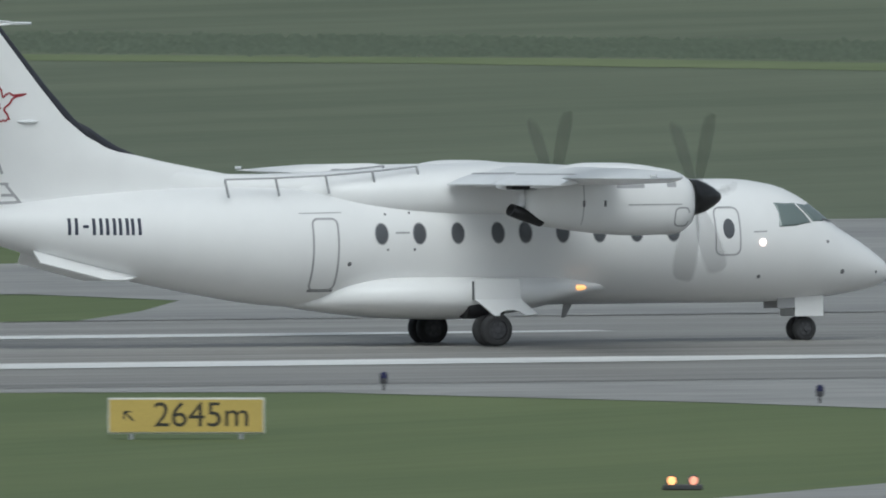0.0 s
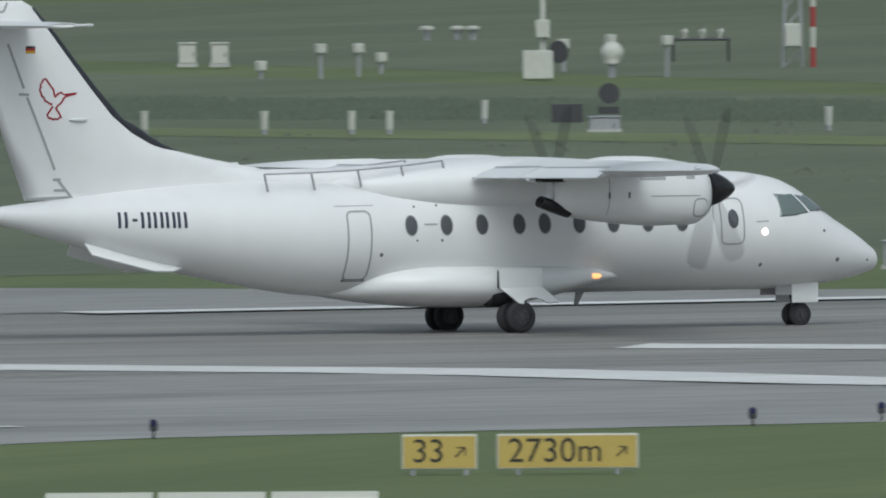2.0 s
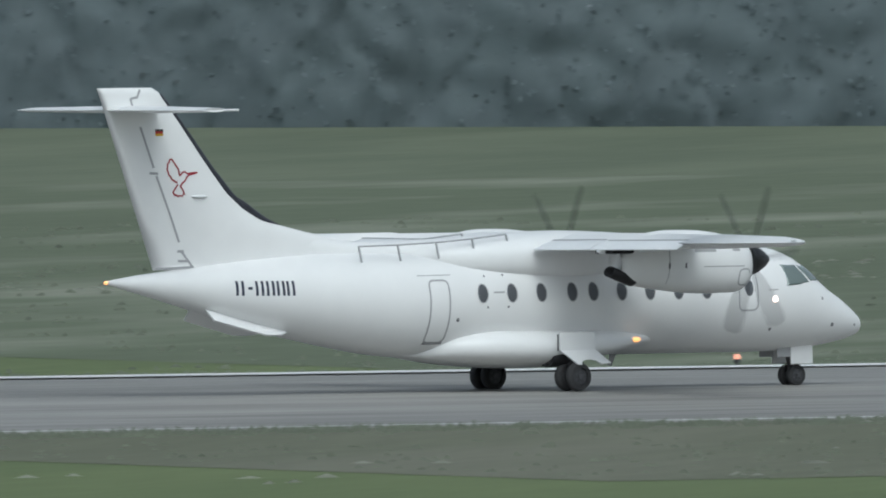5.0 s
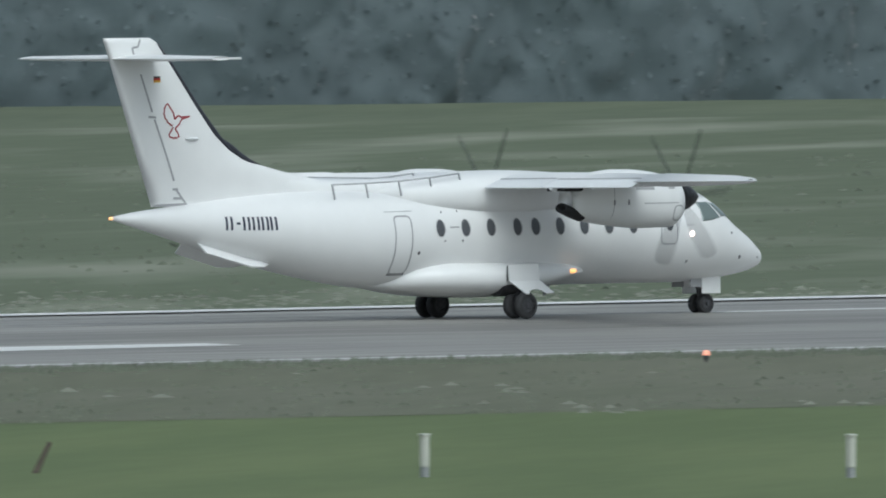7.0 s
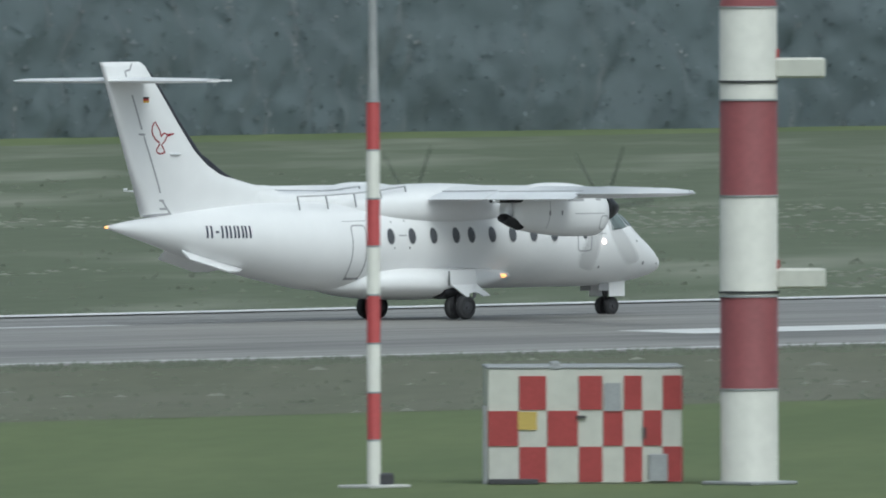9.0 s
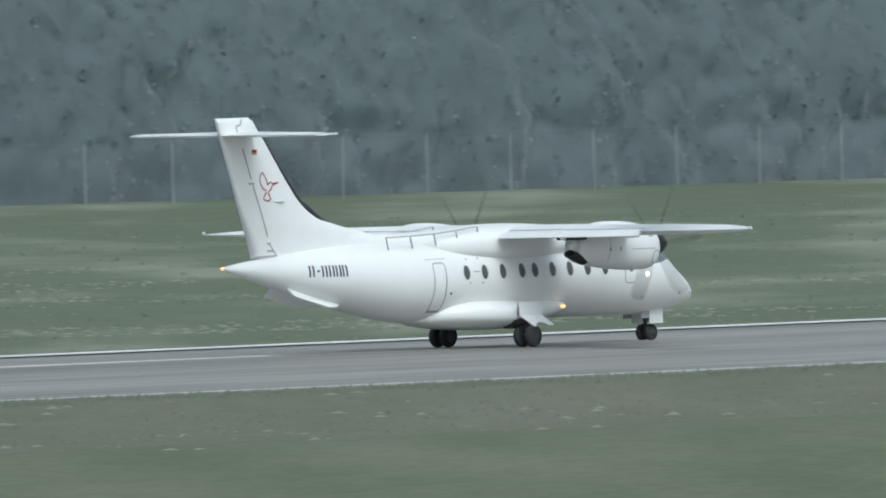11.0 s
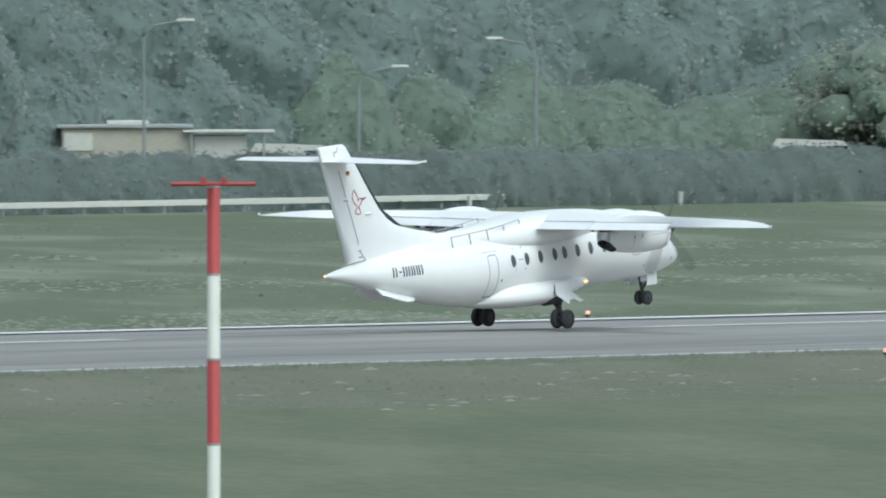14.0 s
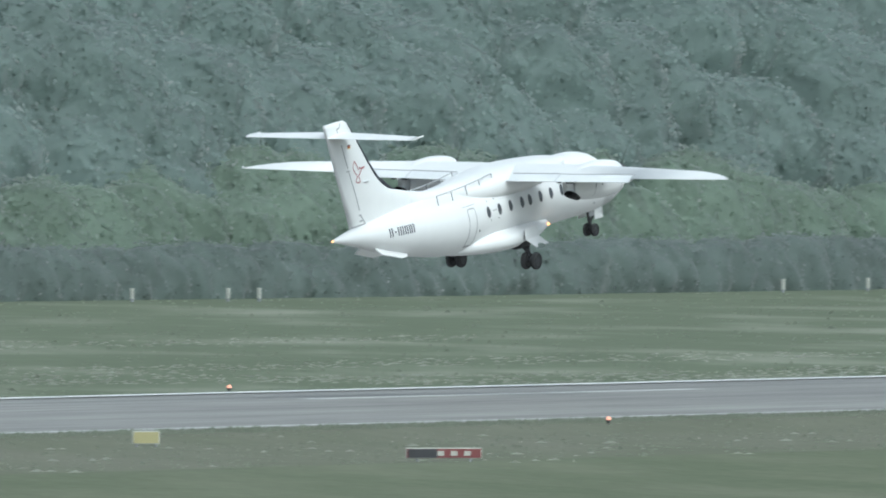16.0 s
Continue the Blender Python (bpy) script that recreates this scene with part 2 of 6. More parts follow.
M_OLD_RED = mat("dull_weathered_red", (0.20, 0.058, 0.062), 0.6, vary=0.10, scale=0.8)
M_RED = mat("faded_signal_red", (0.33, 0.05, 0.05), 0.5, vary=0.10, scale=1.5)
M_WHITE_P = mat("weathered_white_paint", (0.53, 0.53, 0.48), 0.5, vary=0.06, scale=0.8, fine=4)
M_GREY = mat("grey_coated_metal", (0.32, 0.33, 0.34), 0.5, vary=0.1, scale=2)
M_POLE = mat("weathered_galvanised_pole", (0.24, 0.26, 0.26), 0.6, vary=0.1, scale=2)
M_DARK = mat("dark_grey_metal", (0.05, 0.05, 0.055), 0.5, vary=0.15, scale=3)
M_BLUE = mat("dark_blue_lamp_glass", (0.02, 0.02, 0.07), 0.2)
M_BRICK = mat("dark_brown_brick_cladding", (0.112, 0.095, 0.096), 0.8, vary=0.2, scale=1.2, bump=0.4)
M_PANE = mat("dark_window_glass", (0.03, 0.04, 0.045), 0.06)
M_CREAM = mat("cream_render_wall", (0.40, 0.38, 0.31), 0.8, vary=0.08, scale=0.8)
# Red-orange with haze worked into the base colour, so it looks dull.
M_ORANGE = mat("haze_dulled_red_orange", (0.20, 0.085, 0.075), 0.8, vary=0.15, scale=2)
M_CONCRETE = mat("pale_concrete", (0.45, 0.45, 0.43), 0.8, vary=0.1, scale=1.5, bump=0.3)
M_WIRE = see_through("grey_wire_mesh", (0.22, 0.25, 0.28), 0.12)


# ---- mesh helpers ----
def mesh_ob(name, verts, faces, material, parent=None, smooth=False, normals=None):
    me = bpy.data.meshes.new(name)
    if isinstance(verts, np.ndarray):
        sizes = np.array([len(q) for q in faces])
        me.vertices.add(len(verts))
        me.vertices.foreach_set("co", verts.astype(np.float32).ravel())
        me.loops.add(int(sizes.sum()))
        me.loops.foreach_set("vertex_index", np.fromiter(itertools.chain.from_iterable(faces), np.int32))
        me.polygons.add(len(faces))
        me.polygons.foreach_set("loop_start", np.concatenate([[0], np.cumsum(sizes)[:-1]]).astype(np.int32))
        me.update(calc_edges=True)
    else:
        me.from_pydata([tuple(v) for v in verts], [], faces)
        me.update()
    me.materials.append(material)
    if smooth:
        me.polygons.foreach_set("use_smooth", np.ones(len(me.polygons), bool))
    if normals is not None:
        me.normals_split_custom_set_from_vertices(normals.tolist() if isinstance(normals, np.ndarray) else normals)
    ob = new(name, me)
    if parent:
        ob.parent = parent
    return ob


def part(name, geo, material, parent, label="", smooth=False):
    ob = mesh_ob(name, geo[0], geo[1], material, parent, smooth, geo[2] if len(geo) > 2 else None)
    if label:
        ob["label"] = label
    return ob


def thing(name, at, label, category, group="", kind="", turn=0.0):
    ob = new(name)
    ob.matrix_basis = pose(*at, 0, 0, turn)
    return tagged(ob, label, category, group, kind)


def join(*geos):
    v, f = [], []
    for gv, gf in geos:
        k = len(v)
        v += list(gv)
        f += [tuple(i + k for i in q) for q in gf]
    return v, f


def moved(g, m):
    return [m @ Vector(v) for v in g[0]], g[1]


def box(cx, cy, cz, sx, sy, sz, bevel=0.0):
    bm = bmesh.new()
    bmesh.ops.create_cube(bm, size=1)
    for v in bm.verts:
        v.co = Vector((cx + v.co.x * sx, cy + v.co.y * sy, cz + v.co.z * sz))
    if bevel:
        bmesh.ops.bevel(bm, geom=bm.edges[:], offset=bevel, segments=1, affect="EDGES")
    bm.verts.index_update()
    out = [v.co.copy() for v in bm.verts], [tuple(v.index for v in q.verts) for q in bm.faces]
    bm.free()
    return out


def tube(points, radii, seg=12, caps=True):
    """A round rod through the points."""
    pts = [Vector(p) for p in points]
    v, f = [], []
    for i, p in enumerate(pts):
        d = (pts[min(i + 1, len(pts) - 1)] - pts[max(i - 1, 0)]).normalized()
        a = d.cross(Vector((0, 0, 1)) if abs(d.z) < 0.9 else Vector((1, 0, 0))).normalized()
        b = d.cross(a)
        r = radii[i] if isinstance(radii, (list, tuple)) else radii
        v += [p + (a * math.cos(2 * math.pi * k / seg) + b * math.sin(2 * math.pi * k / seg)) * r for k in range(seg)]
    for i in range(len(pts) - 1):
        for k in range(seg):
            j = (k + 1) % seg
            f.append((i * seg + k, i * seg + j, (i + 1) * seg + j, (i + 1) * seg + k))
    if caps:
        f.append(tuple(range(seg)))
        f.append(tuple(range((len(pts) - 1) * seg, len(pts) * seg)))
    return v, f


def loft(rings, caps=True):
    n = len(rings[0])
    v = [p for r in rings for p in r]
    f = []
    for i in range(len(rings) - 1):
        for k in range(n):
            j = (k + 1) % n
            f.append((i * n + k, i * n + j, (i + 1) * n + j, (i + 1) * n + k))
    if caps:
        f.append(tuple(range(n)))
        f.append(tuple(range((len(rings) - 1) * n, len(rings) * n)))
    return v, f


def ring(x, y, zb, zt, hw, n=32, power=2.0):
    zc, rz = (zb + zt) / 2, (zt - zb) / 2
    out = []
    for k in range(n):
        a = 2 * math.pi * k / n
        c, s = math.cos(a), math.sin(a)
        out.append(Vector((x, y + hw * math.copysign(abs(c) ** (2 / power), c), zc + rz * math.copysign(abs(s) ** (2 / power), s))))
    return out


def smooth_at(xs, ys, x):
    """A smooth curve through a small table."""
    i = min(max(int(np.searchsorted(xs, x)) - 1, 0), len(xs) - 2)
    m = np.gradient(np.array(ys), np.array(xs))
    w = xs[i + 1] - xs[i]
    s = (x - xs[i]) / w
    return (2 * s**3 - 3 * s * s + 1) * ys[i] + (s**3 - 2 * s * s + s) * w * m[i] + (3 * s * s - 2 * s**3) * ys[i + 1] + (s**3 - s * s) * w * m[i + 1]


# ---- ground ----
def crown(x):
    q = min(max((x - 400) / 160, 0), 1)
    return 0.0055 + 0.0115 * q * q * (3 - 2 * q)


def gz(x, y):
    """The height of the ground: the runway falls away to both sides and is level along its far margin."""
    level = crown(x) * min(max(y - 20.5, 0.0), 4.5) * min(max((30 - y) / 5, 0.0), 1.0)
    return -crown(x) * min(abs(y), 30) + 0.14 * min(max((30 - abs(y)) / 6, 0.0), 1.0) + level


def sheet(name, material, xs, ys, lift, parent=None):
    v = [(x, y, gz(x, y) + lift) for x in xs for y in ys]
    n = len(ys)
    f = [(i * n + j, (i + 1) * n + j, (i + 1) * n + j + 1, i * n + j + 1) for i in range(len(xs) - 1) for j in range(n - 1)]
    return mesh_ob(name, v, f, material, parent)


def poly_sheet(name, material, outline, lift, parent=None, step=14.0):
    """A flat paving of any outline that lies on the ground, cut where the runway's crown bends."""
    bm = bmesh.new()
    bm.faces.new([bm.verts.new((x, y, 0)) for x, y in outline])
    for co in [(0, -30, 0), (0, -24, 0), (0, 0, 0), (0, 20.5, 0), (0, 24, 0), (0, 25, 0), (0, 30, 0)]:
        bmesh.ops.bisect_plane(bm, geom=bm.verts[:] + bm.edges[:] + bm.faces[:], plane_co=co, plane_no=(0, 1, 0))
    for x in XS:
        if 380 < x < 580:
            bmesh.ops.bisect_plane(bm, geom=bm.verts[:] + bm.edges[:] + bm.faces[:], plane_co=(x, 0, 0), plane_no=(1, 0, 0))
    bmesh.ops.triangulate(bm, faces=bm.faces[:])
    for v in bm.verts:
        v.co.z = gz(v.co.x, v.co.y) + lift
    bmesh.ops.recalc_face_normals(bm, faces=bm.faces[:])
    me = bpy.data.meshes.new(name)
    bm.to_mesh(me)
    bm.free()
    me.materials.append(material)
    ob = new(name, me)
    if parent:
        ob.parent = parent
    return ob


XS = [-3500, -1500, -500, 0, 200, 380] + [400 + 10 * k for k in range(17)] + [580, 800, 1200, 1800, 2600, 3600, 4900]
ground = tagged(sheet("ground", M_GRASS, XS, [-2500, -800, -200, -60, -30, -24, 0, 20.5, 24, 25, 30, 60, 200, 600, 1500, 4500], 0.0), "green airfield grass with pale dry and flowering patches", "grass", kind="structure")
RX = [-300, 0, 200, 380] + [400 + 10 * k for k in range(17)] + [580, 800, 1200, 1800, 2600]
runway = tagged(sheet("runway", M_ASPHALT, RX, [-21.8, 0, 20.5, 23.2], 0.02), "worn grey asphalt runway with white markings, slightly wet", "runway", kind="structure")
tagged(sheet("runway_shoulder", M_SHOULDER, RX, [23.2, 24, 25.0], 0.012), "narrow brownish strip along the runway edge", "shoulder", kind="structure")


def bar(name, x0, x1, y, width, material=M_PAINT, lift=0.032, taper=0.0, y1=None):
    """A painted bar along the runway, worn at its ends."""
    y1 = y if y1 is None else y1
    n = max(2, int(abs(x1 - x0) / 10))
    pts = sorted(set([x0 + (x1 - x0) * k / n for k in range(n + 1)]))
    v = []
    for k, x in enumerate(pts):
        yc = y + (y1 - y) * k / n
        w = width / 2 * (1 - taper * (k == n))
        v += [(x, yc - w, gz(x, yc - w) + lift), (x, yc + w, gz(x, yc + w) + lift)]
    f = [(2 * k, 2 * k + 2, 2 * k + 3, 2 * k + 1) for k in range(n)]
    return mesh_ob(name, v, f, material, runway)



# ---- the airplane: x forward, y to its left, origin on the ground between the main wheels ----
plane = tagged(new("turboprop_airplane"), "white twin-engined high-wing turboprop airliner taking off from the runway", "airplane")
FX = [-11.62, -11.07, -9.61, -8.16, -6.4, -5.23, -4.35, -2.3, 0.0, 3.0, 5.1, 6.4, 7.07, 7.52, 8.1, 8.7, 9.10, 9.28, 9.36]
FB = [2.70, 2.56, 2.17, 1.75, 1.36, 1.14, 1.00, 0.92, 0.92, 0.92, 0.92, 0.92, 0.94, 0.97, 1.03, 1.13, 1.23, 1.32, 1.44]
FT = [2.78, 2.86, 3.02, 3.18, 3.30, 3.35, 3.37, 3.38, 3.38, 3.38, 3.38, 3.33, 3.17, 2.92, 2.47, 2.11, 1.83, 1.67, 1.52]
FW = [0.03, 0.16, 0.45, 0.72, 0.97, 1.09, 1.15, 1.20, 1.21, 1.21, 1.21, 1.18, 1.11, 1.03, 0.86, 0.60, 0.38, 0.22, 0.04]


def hull(x):
    x = min(max(x, FX[0]), FX[-1])
    return smooth_at(FX, FB, x), smooth_at(FX, FT, x), smooth_at(FX, FW, x)


def skin(x, z, side=-1, off=0.006):
    """A point on the fuselage's side."""
    b, t, w = hull(x)
    zc, rz = (b + t) / 2, (t - b) / 2
    q = max(0.0, 1 - ((z - zc) / rz) ** 2)
    return Vector((x, side * (w * math.sqrt(q) + off), z + (off if z > zc + 0.9 * rz else 0)))


def skin_patch(outline, side=-1, off=0.008, rings=3):
    """A sheet on the fuselage's side, of any convex outline in x and z."""
    cx, cz = sum(p[0] for p in outline) / len(outline), sum(p[1] for p in outline) / len(outline)
    n = len(outline)
    v, f = [skin(cx, cz, side, off)], []
    for r in range(1, rings + 1):
        v += [skin(cx + (x - cx) * r / rings, cz + (z - cz) * r / rings, side, off if r < rings else 0.001) for x, z in outline]
    for k in range(n):
        f.append((0, 1 + k, 1 + (k + 1) % n))
        for r in range(rings - 1):
            a, b = 1 + r * n, 1 + (r + 1) * n
            f.append((a + k, b + k, b + (k + 1) % n, a + (k + 1) % n))
    return v, f


def skin_line(path, width, side=-1, off=0.007, where=None):
    """A painted or sealed line along a path in x and z."""
    where = where or skin
    v, f = [], []
    for i, (x, z) in enumerate(path):
        a, b = path[max(i - 1, 0)], path[min(i + 1, len(path) - 1)]
        d = Vector((b[0] - a[0], b[1] - a[1])).normalized() * width / 2
        v += [where(x - d.y, z + d.x, side, off), where(x + d.y, z - d.x, side, off)]
    f = [(2 * i, 2 * i + 1, 2 * i + 3, 2 * i + 2) for i in range(len(path) - 1)]
    return v, f


def dense(path, step=0.12):
    out = []
    for a, b in zip(path, path[1:]):
        n = max(1, int(math.dist(a, b) / step))
        out += [(a[0] + (b[0] - a[0]) * k / n, a[1] + (b[1] - a[1]) * k / n) for k in range(n)]
    return out + [path[-1]]


def rounded(x0, x1, z0, z1, r, lean=0.0, n=5):
    pts = []
    for cx, cz, a0 in ((x1 - r, z1 - r, 0), (x0 + r, z1 - r, 90), (x0 + r, z0 + r, 180), (x1 - r, z0 + r, 270)):
        for k in range(n + 1):
            a = radians(a0 + 90 * k / n)
            z = cz + r * math.sin(a)
            pts.append((cx + r * math.cos(a) + lean * (z - z0), z))
    return pts


def oval(x, z, a, b, n=18):
    return [(x + a * math.cos(2 * math.pi * k / n), z + b * math.sin(2 * math.pi * k / n)) for k in range(n)]


def airfoil(x_le, chord, y, z, thick, n=14):
    """A wing section: points from the trailing edge over the top to the nose and back below."""
    pts = []
    for k in range(n + 1):
        s = 0.5 * (1 + math.cos(math.pi * k / n))
        t = 5 * thick * (0.2969 * math.sqrt(s) - 0.126 * s - 0.3516 * s * s + 0.2843 * s**3 - 0.1036 * s**4)
        pts.append((s, t * 1.15 + 0.02 * (1 - (2 * s - 1) ** 2)))
    low = [(s, -t * 0.75) for s, t in reversed(pts[1:-1])]
    return [Vector((x_le - s * chord, y, z + t * chord)) for s, t in pts + low]


def build_airplane():
    xs = [FX[0] + (FX[-1] - FX[0]) * k / 90 for k in range(91)] + [9.20, 9.24, 9.30, 9.33, 9.35]
    xs = sorted(xs)
    fuselage = part("fuselage", loft([ring(x, 0, *hull(x), n=48) for x in xs]), M_WHITE, plane, "glossy white fuselage with a pointed nose and tail cone", True)
    # wing root fairing on the roof
    gx = [-4.6, -3.6, -2.4, -1.2, 0.0, 1.2, 2.4, 3.4, 4.4, 5.2]
    gt = [3.37, 3.46, 3.56, 3.67, 3.74, 3.74, 3.68, 3.61, 3.51, 3.36]
    gb = [3.20, 3.00, 2.82, 2.72, 2.66, 2.68, 2.80, 2.95, 3.10, 3.25]
    gw = [0.12, 0.50, 0.90, 1.12, 1.22, 1.22, 1.18, 1.05, 0.80, 0.35]
    fx = [-4.6 + 9.8 * k / 40 for k in range(41)]
    rings = []
    for x in fx:
        b, t, w = smooth_at(gx, gb, x), smooth_at(gx, gt, x), smooth_at(gx, gw, x)
        rings.append(ring(x, 0, b - 0.16, t, w, n=40, power=2.5))
    part("wing_fairing", loft(rings), M_WHITE, plane, "smooth white fairing over the wing root", True)
    # spine that runs from the wing into the fin
    sp = [(-6.5, 3.82, 0.10), (-6.0, 3.71, 0.17), (-5.45, 3.62, 0.24), (-4.8, 3.57, 0.32), (-4.2, 3.565, 0.40), (-3.2, 3.585, 0.55), (-2.2, 3.62, 0.72), (-1.2, 3.67, 0.90), (0.0, 3.72, 1.0)]
    part("dorsal_spine", loft([ring(x, 0, 2.95, zt, w, n=28, power=2.2) for x, zt, w in sp]), M_WHITE, plane, "low white spine from the wing to the fin", True)
    # gear fairing round the belly
    hx = [-4.3, -3.4, -2.6, -1.8, -0.8, 0.2, 1.2, 2.1, 3.1]
    ht = [1.16, 1.24, 1.48, 1.58, 1.58, 1.57, 1.55, 1.50, 1.40]
    hb = [1.06, 0.90, 0.79, 0.71, 0.66, 0.67, 0.80, 1.00, 1.16]
    hw = [0.12, 0.42, 1.08, 1.45, 1.56, 1.56, 1.48, 1.26, 0.70]
    part("gear_fairing", loft([ring(x, 0, smooth_at(hx, hb, x), smooth_at(hx, ht, x), smooth_at(hx, hw, x), n=56, power=2.5) for x in [-4.3 + 7.4 * k / 40 for k in range(41)]]), M_WHITE, plane, "bulged white landing gear fairing", True)

    # wing
    secs = [(0, 1.85, 2.02, 0.17), (1.2, 1.85, 2.02, 0.17), (3.6, 1.80, 1.88, 0.17), (6.38, 1.47, 1.42, 0.17), (6.40, 1.47, 1.92, 0.14), (8.8, 1.12, 1.48, 0.13), (9.6, 0.74, 1.06, 0.12), (10.15, 0.26, 0.55, 0.11), (10.49, -0.18, 0.10, 0.10)]
    full = [(-y, a, c, t) for y, a, c, t in reversed(secs[1:])] + secs
    part("wing", loft([airfoil(le, ch, y, 3.455 + 0.006 * abs(y), th) for y, le, ch, th in full]), M_WHITE, plane, "long straight white wing with pale tips", True)
    for s in (-1, 1):
        def te(y):
            return 1.85 - 2.55 + 0.038 * abs(y)
        for y0, y1, name in ((1.22, 3.2, "inner_flap"), (3.24, 6.37, "outer_flap")):
            rr = []
            for y in (y0, (y0 + y1) / 2, y1):
                x, z = te(y), 0.004 * y
                rr.append([Vector((x + dx, s * y, zz + z)) for dx, zz in ((0.58, 3.53), (0.66, 3.49), (0.62, 3.44), (0.30, 3.37), (0.0, 3.315), (-0.01, 3.335), (0.25, 3.45), (0.46, 3.515))])
            part(name, loft(rr), M_WHITE2, plane, "lowered white trailing edge flap", False)
            part("hinge_line", ([(te(y0) + 0.56, s * y0, 3.56), (te(y0) + 0.50, s * y0, 3.53), (te(y1) + 0.56, s * y1, 3.58), (te(y1) + 0.50, s * y1, 3.55)], [(0, 1, 3, 2)]), M_SEAM2, plane)
        # flap track fairings
        for y in (2.3, 5.0):
            rr = [ring(x, s * y, zb, zt, w, 12) for x, zb, zt, w in ((0.6, 3.38, 3.42, 0.02), (0.3, 3.33, 3.42, 0.04), (-0.1, 3.29, 3.39, 0.045), (-0.4, 3.28, 3.34, 0.03), (-0.5, 3.29, 3.32, 0.01))]
            part("flap_track_fairing", loft(rr), M_WHITE2, plane, "", True)
        tip = part("wing_tip_light", loft([ring(x, s * 10.46, 3.54, 3.60, w, 10) for x, w in ((-0.30, 0.01), (-0.25, 0.025), (-0.20, 0.025), (-0.16, 0.01))]), M_WHITE2, plane, "pale wing tip light cover", True)

    # engine nacelles, one under each wing
    NX = [-0.10, 0.1, 0.5, 1.04, 1.7, 2.22, 2.8, 3.33, 3.50]
    NB = [2.66, 2.58, 2.50, 2.42, 2.35, 2.32, 2.33, 2.39, 2.52]
    NT = [3.32, 3.48, 3.62, 3.74, 3.76, 3.74, 3.66, 3.52, 3.40]
    NW = [0.26, 0.38, 0.47, 0.52, 0.54, 0.54, 0.52, 0.46, 0.36]
    for s in (-1, 1):
        Y = s * 3.56
        rings = []
        for k in range(37):
            x = -0.10 + 3.60 * k / 36
            rings.append(ring(x, Y, smooth_at(NX, NB, x), smooth_at(NX, NT, x), smooth_at(NX, NW, x), n=32, power=2.3))
        nac = part("engine_nacelle", loft(rings), M_WHITE, plane, "white engine nacelle with small vents", True)

        def nac_skin(x, z, side=-1, off=0.006):
            b, t, w = smooth_at(NX, NB, x), smooth_at(NX, NT, x), smooth_at(NX, NW, x)
            zc, rz = (b + t) / 2, (t - b) / 2
            q = max(0.0, 1 - abs((z - zc) / rz) ** 2.3) ** (1 / 2.3)
            return Vector((x, Y + side * (w * q + off), z))
        for side in (-1, 1):
            part("vent", skin_line(dense([(1.75, 3.33), (2.35, 3.33)]), 0.14, side, 0.006, nac_skin), M_SEAM2, nac, "dark louvred vent")
            part("vent", skin_line(dense([(2.85, 3.33), (3.05, 3.33)]), 0.12, side, 0.006, nac_skin), M_SEAM2, nac)
            part("panel_line", skin_line(dense([(2.0, 2.93), (3.15, 2.93)]), 0.022, side, 0.005, nac_skin), M_SEAM2, nac)
            part("panel_line", skin_line(dense([(1.05, 2.55), (1.05, 3.4)]), 0.018, side, 0.005, nac_skin), M_SEAM2, nac)
            for px in (1.05, 1.5):
                part("latch", skin_line([(px, 2.9), (px, 3.02)], 0.05, side, 0.006, nac_skin), M_SEAM, nac)
            part("intake_lip", skin_line(rounded(3.02, 3.34, 2.50, 2.86, 0.1) + [(3.34, 2.6)], 0.03, side, 0.006, nac_skin), M_SEAM2, nac)
        part("intake", loft([[Vector((x, Y + 0.26 * k * math.cos(a), 2.66 + 0.13 * k * math.sin(a))) for a in [2 * math.pi * j / 20 for j in range(20)]] for x, k in ((3.52, 0.8), (3.47, 0.75))]), M_BLACK, nac, "black oval air intake")
        # exhaust: an oval pipe that leaves the nacelle's outer rear
        ax = Vector((-0.92, s * 0.10, 0.30)).normalized()
        c0 = Vector((0.32, Y + s * 0.06, 2.63))
        sd = Vector((0, 1, 0))
        up = ax.cross(sd)
        rr = [[c0 + ax * d + up * (0.13 * k * math.sin(a)) + sd * (0.22 * k * math.cos(a)) for a in [2 * math.pi * j / 20 for j in range(20)]] for d, k in ((0.0, 0.95), (0.40, 1.0), (0.72, 0.95), (0.73, 0.80), (0.50, 0.74))]
        part("exhaust_pipe", loft(rr), M_SOOT_SHADE, nac, "sooty black exhaust pipe", True)
        rr = [ring(x, Y, zb, zt, w, 14) for x, zb, zt, w in ((0.9, 3.30, 3.5, 0.1), (0.3, 3.22, 3.46, 0.15), (-0.2, 3.22, 3.40, 0.13), (-0.5, 3.25, 3.36, 0.07), (-0.6, 3.28, 3.33, 0.02))]
        part("nacelle_tail", loft(rr), M_WHITE2, nac, "", True)
        # Solid dark box stands in for the shade under the flap.
        part("flap_gap_shade", box(-0.12, Y + s * 0.02, 3.30, 0.62, 0.70, 0.10, 0.03), M_SOOT_SHADE, nac, "dark box in place of the shaded gap behind the nacelle")
        # propeller
        prop = part("propeller", moved(loft([ring(x, 0, -r, r, r, 24) for x, r in ((0.0, 0.36), (0.12, 0.355), (0.3, 0.30), (0.5, 0.19), (0.63, 0.09), (0.68, 0.01))]), Matrix()), M_BLACK, plane, "black spinner of a turning six-bladed propeller", True)
        prop.matrix_basis = pose(3.54, Y, 3.06)
        for k in range(6):
            a = (k + 0.4) * math.pi / 3
            st = []
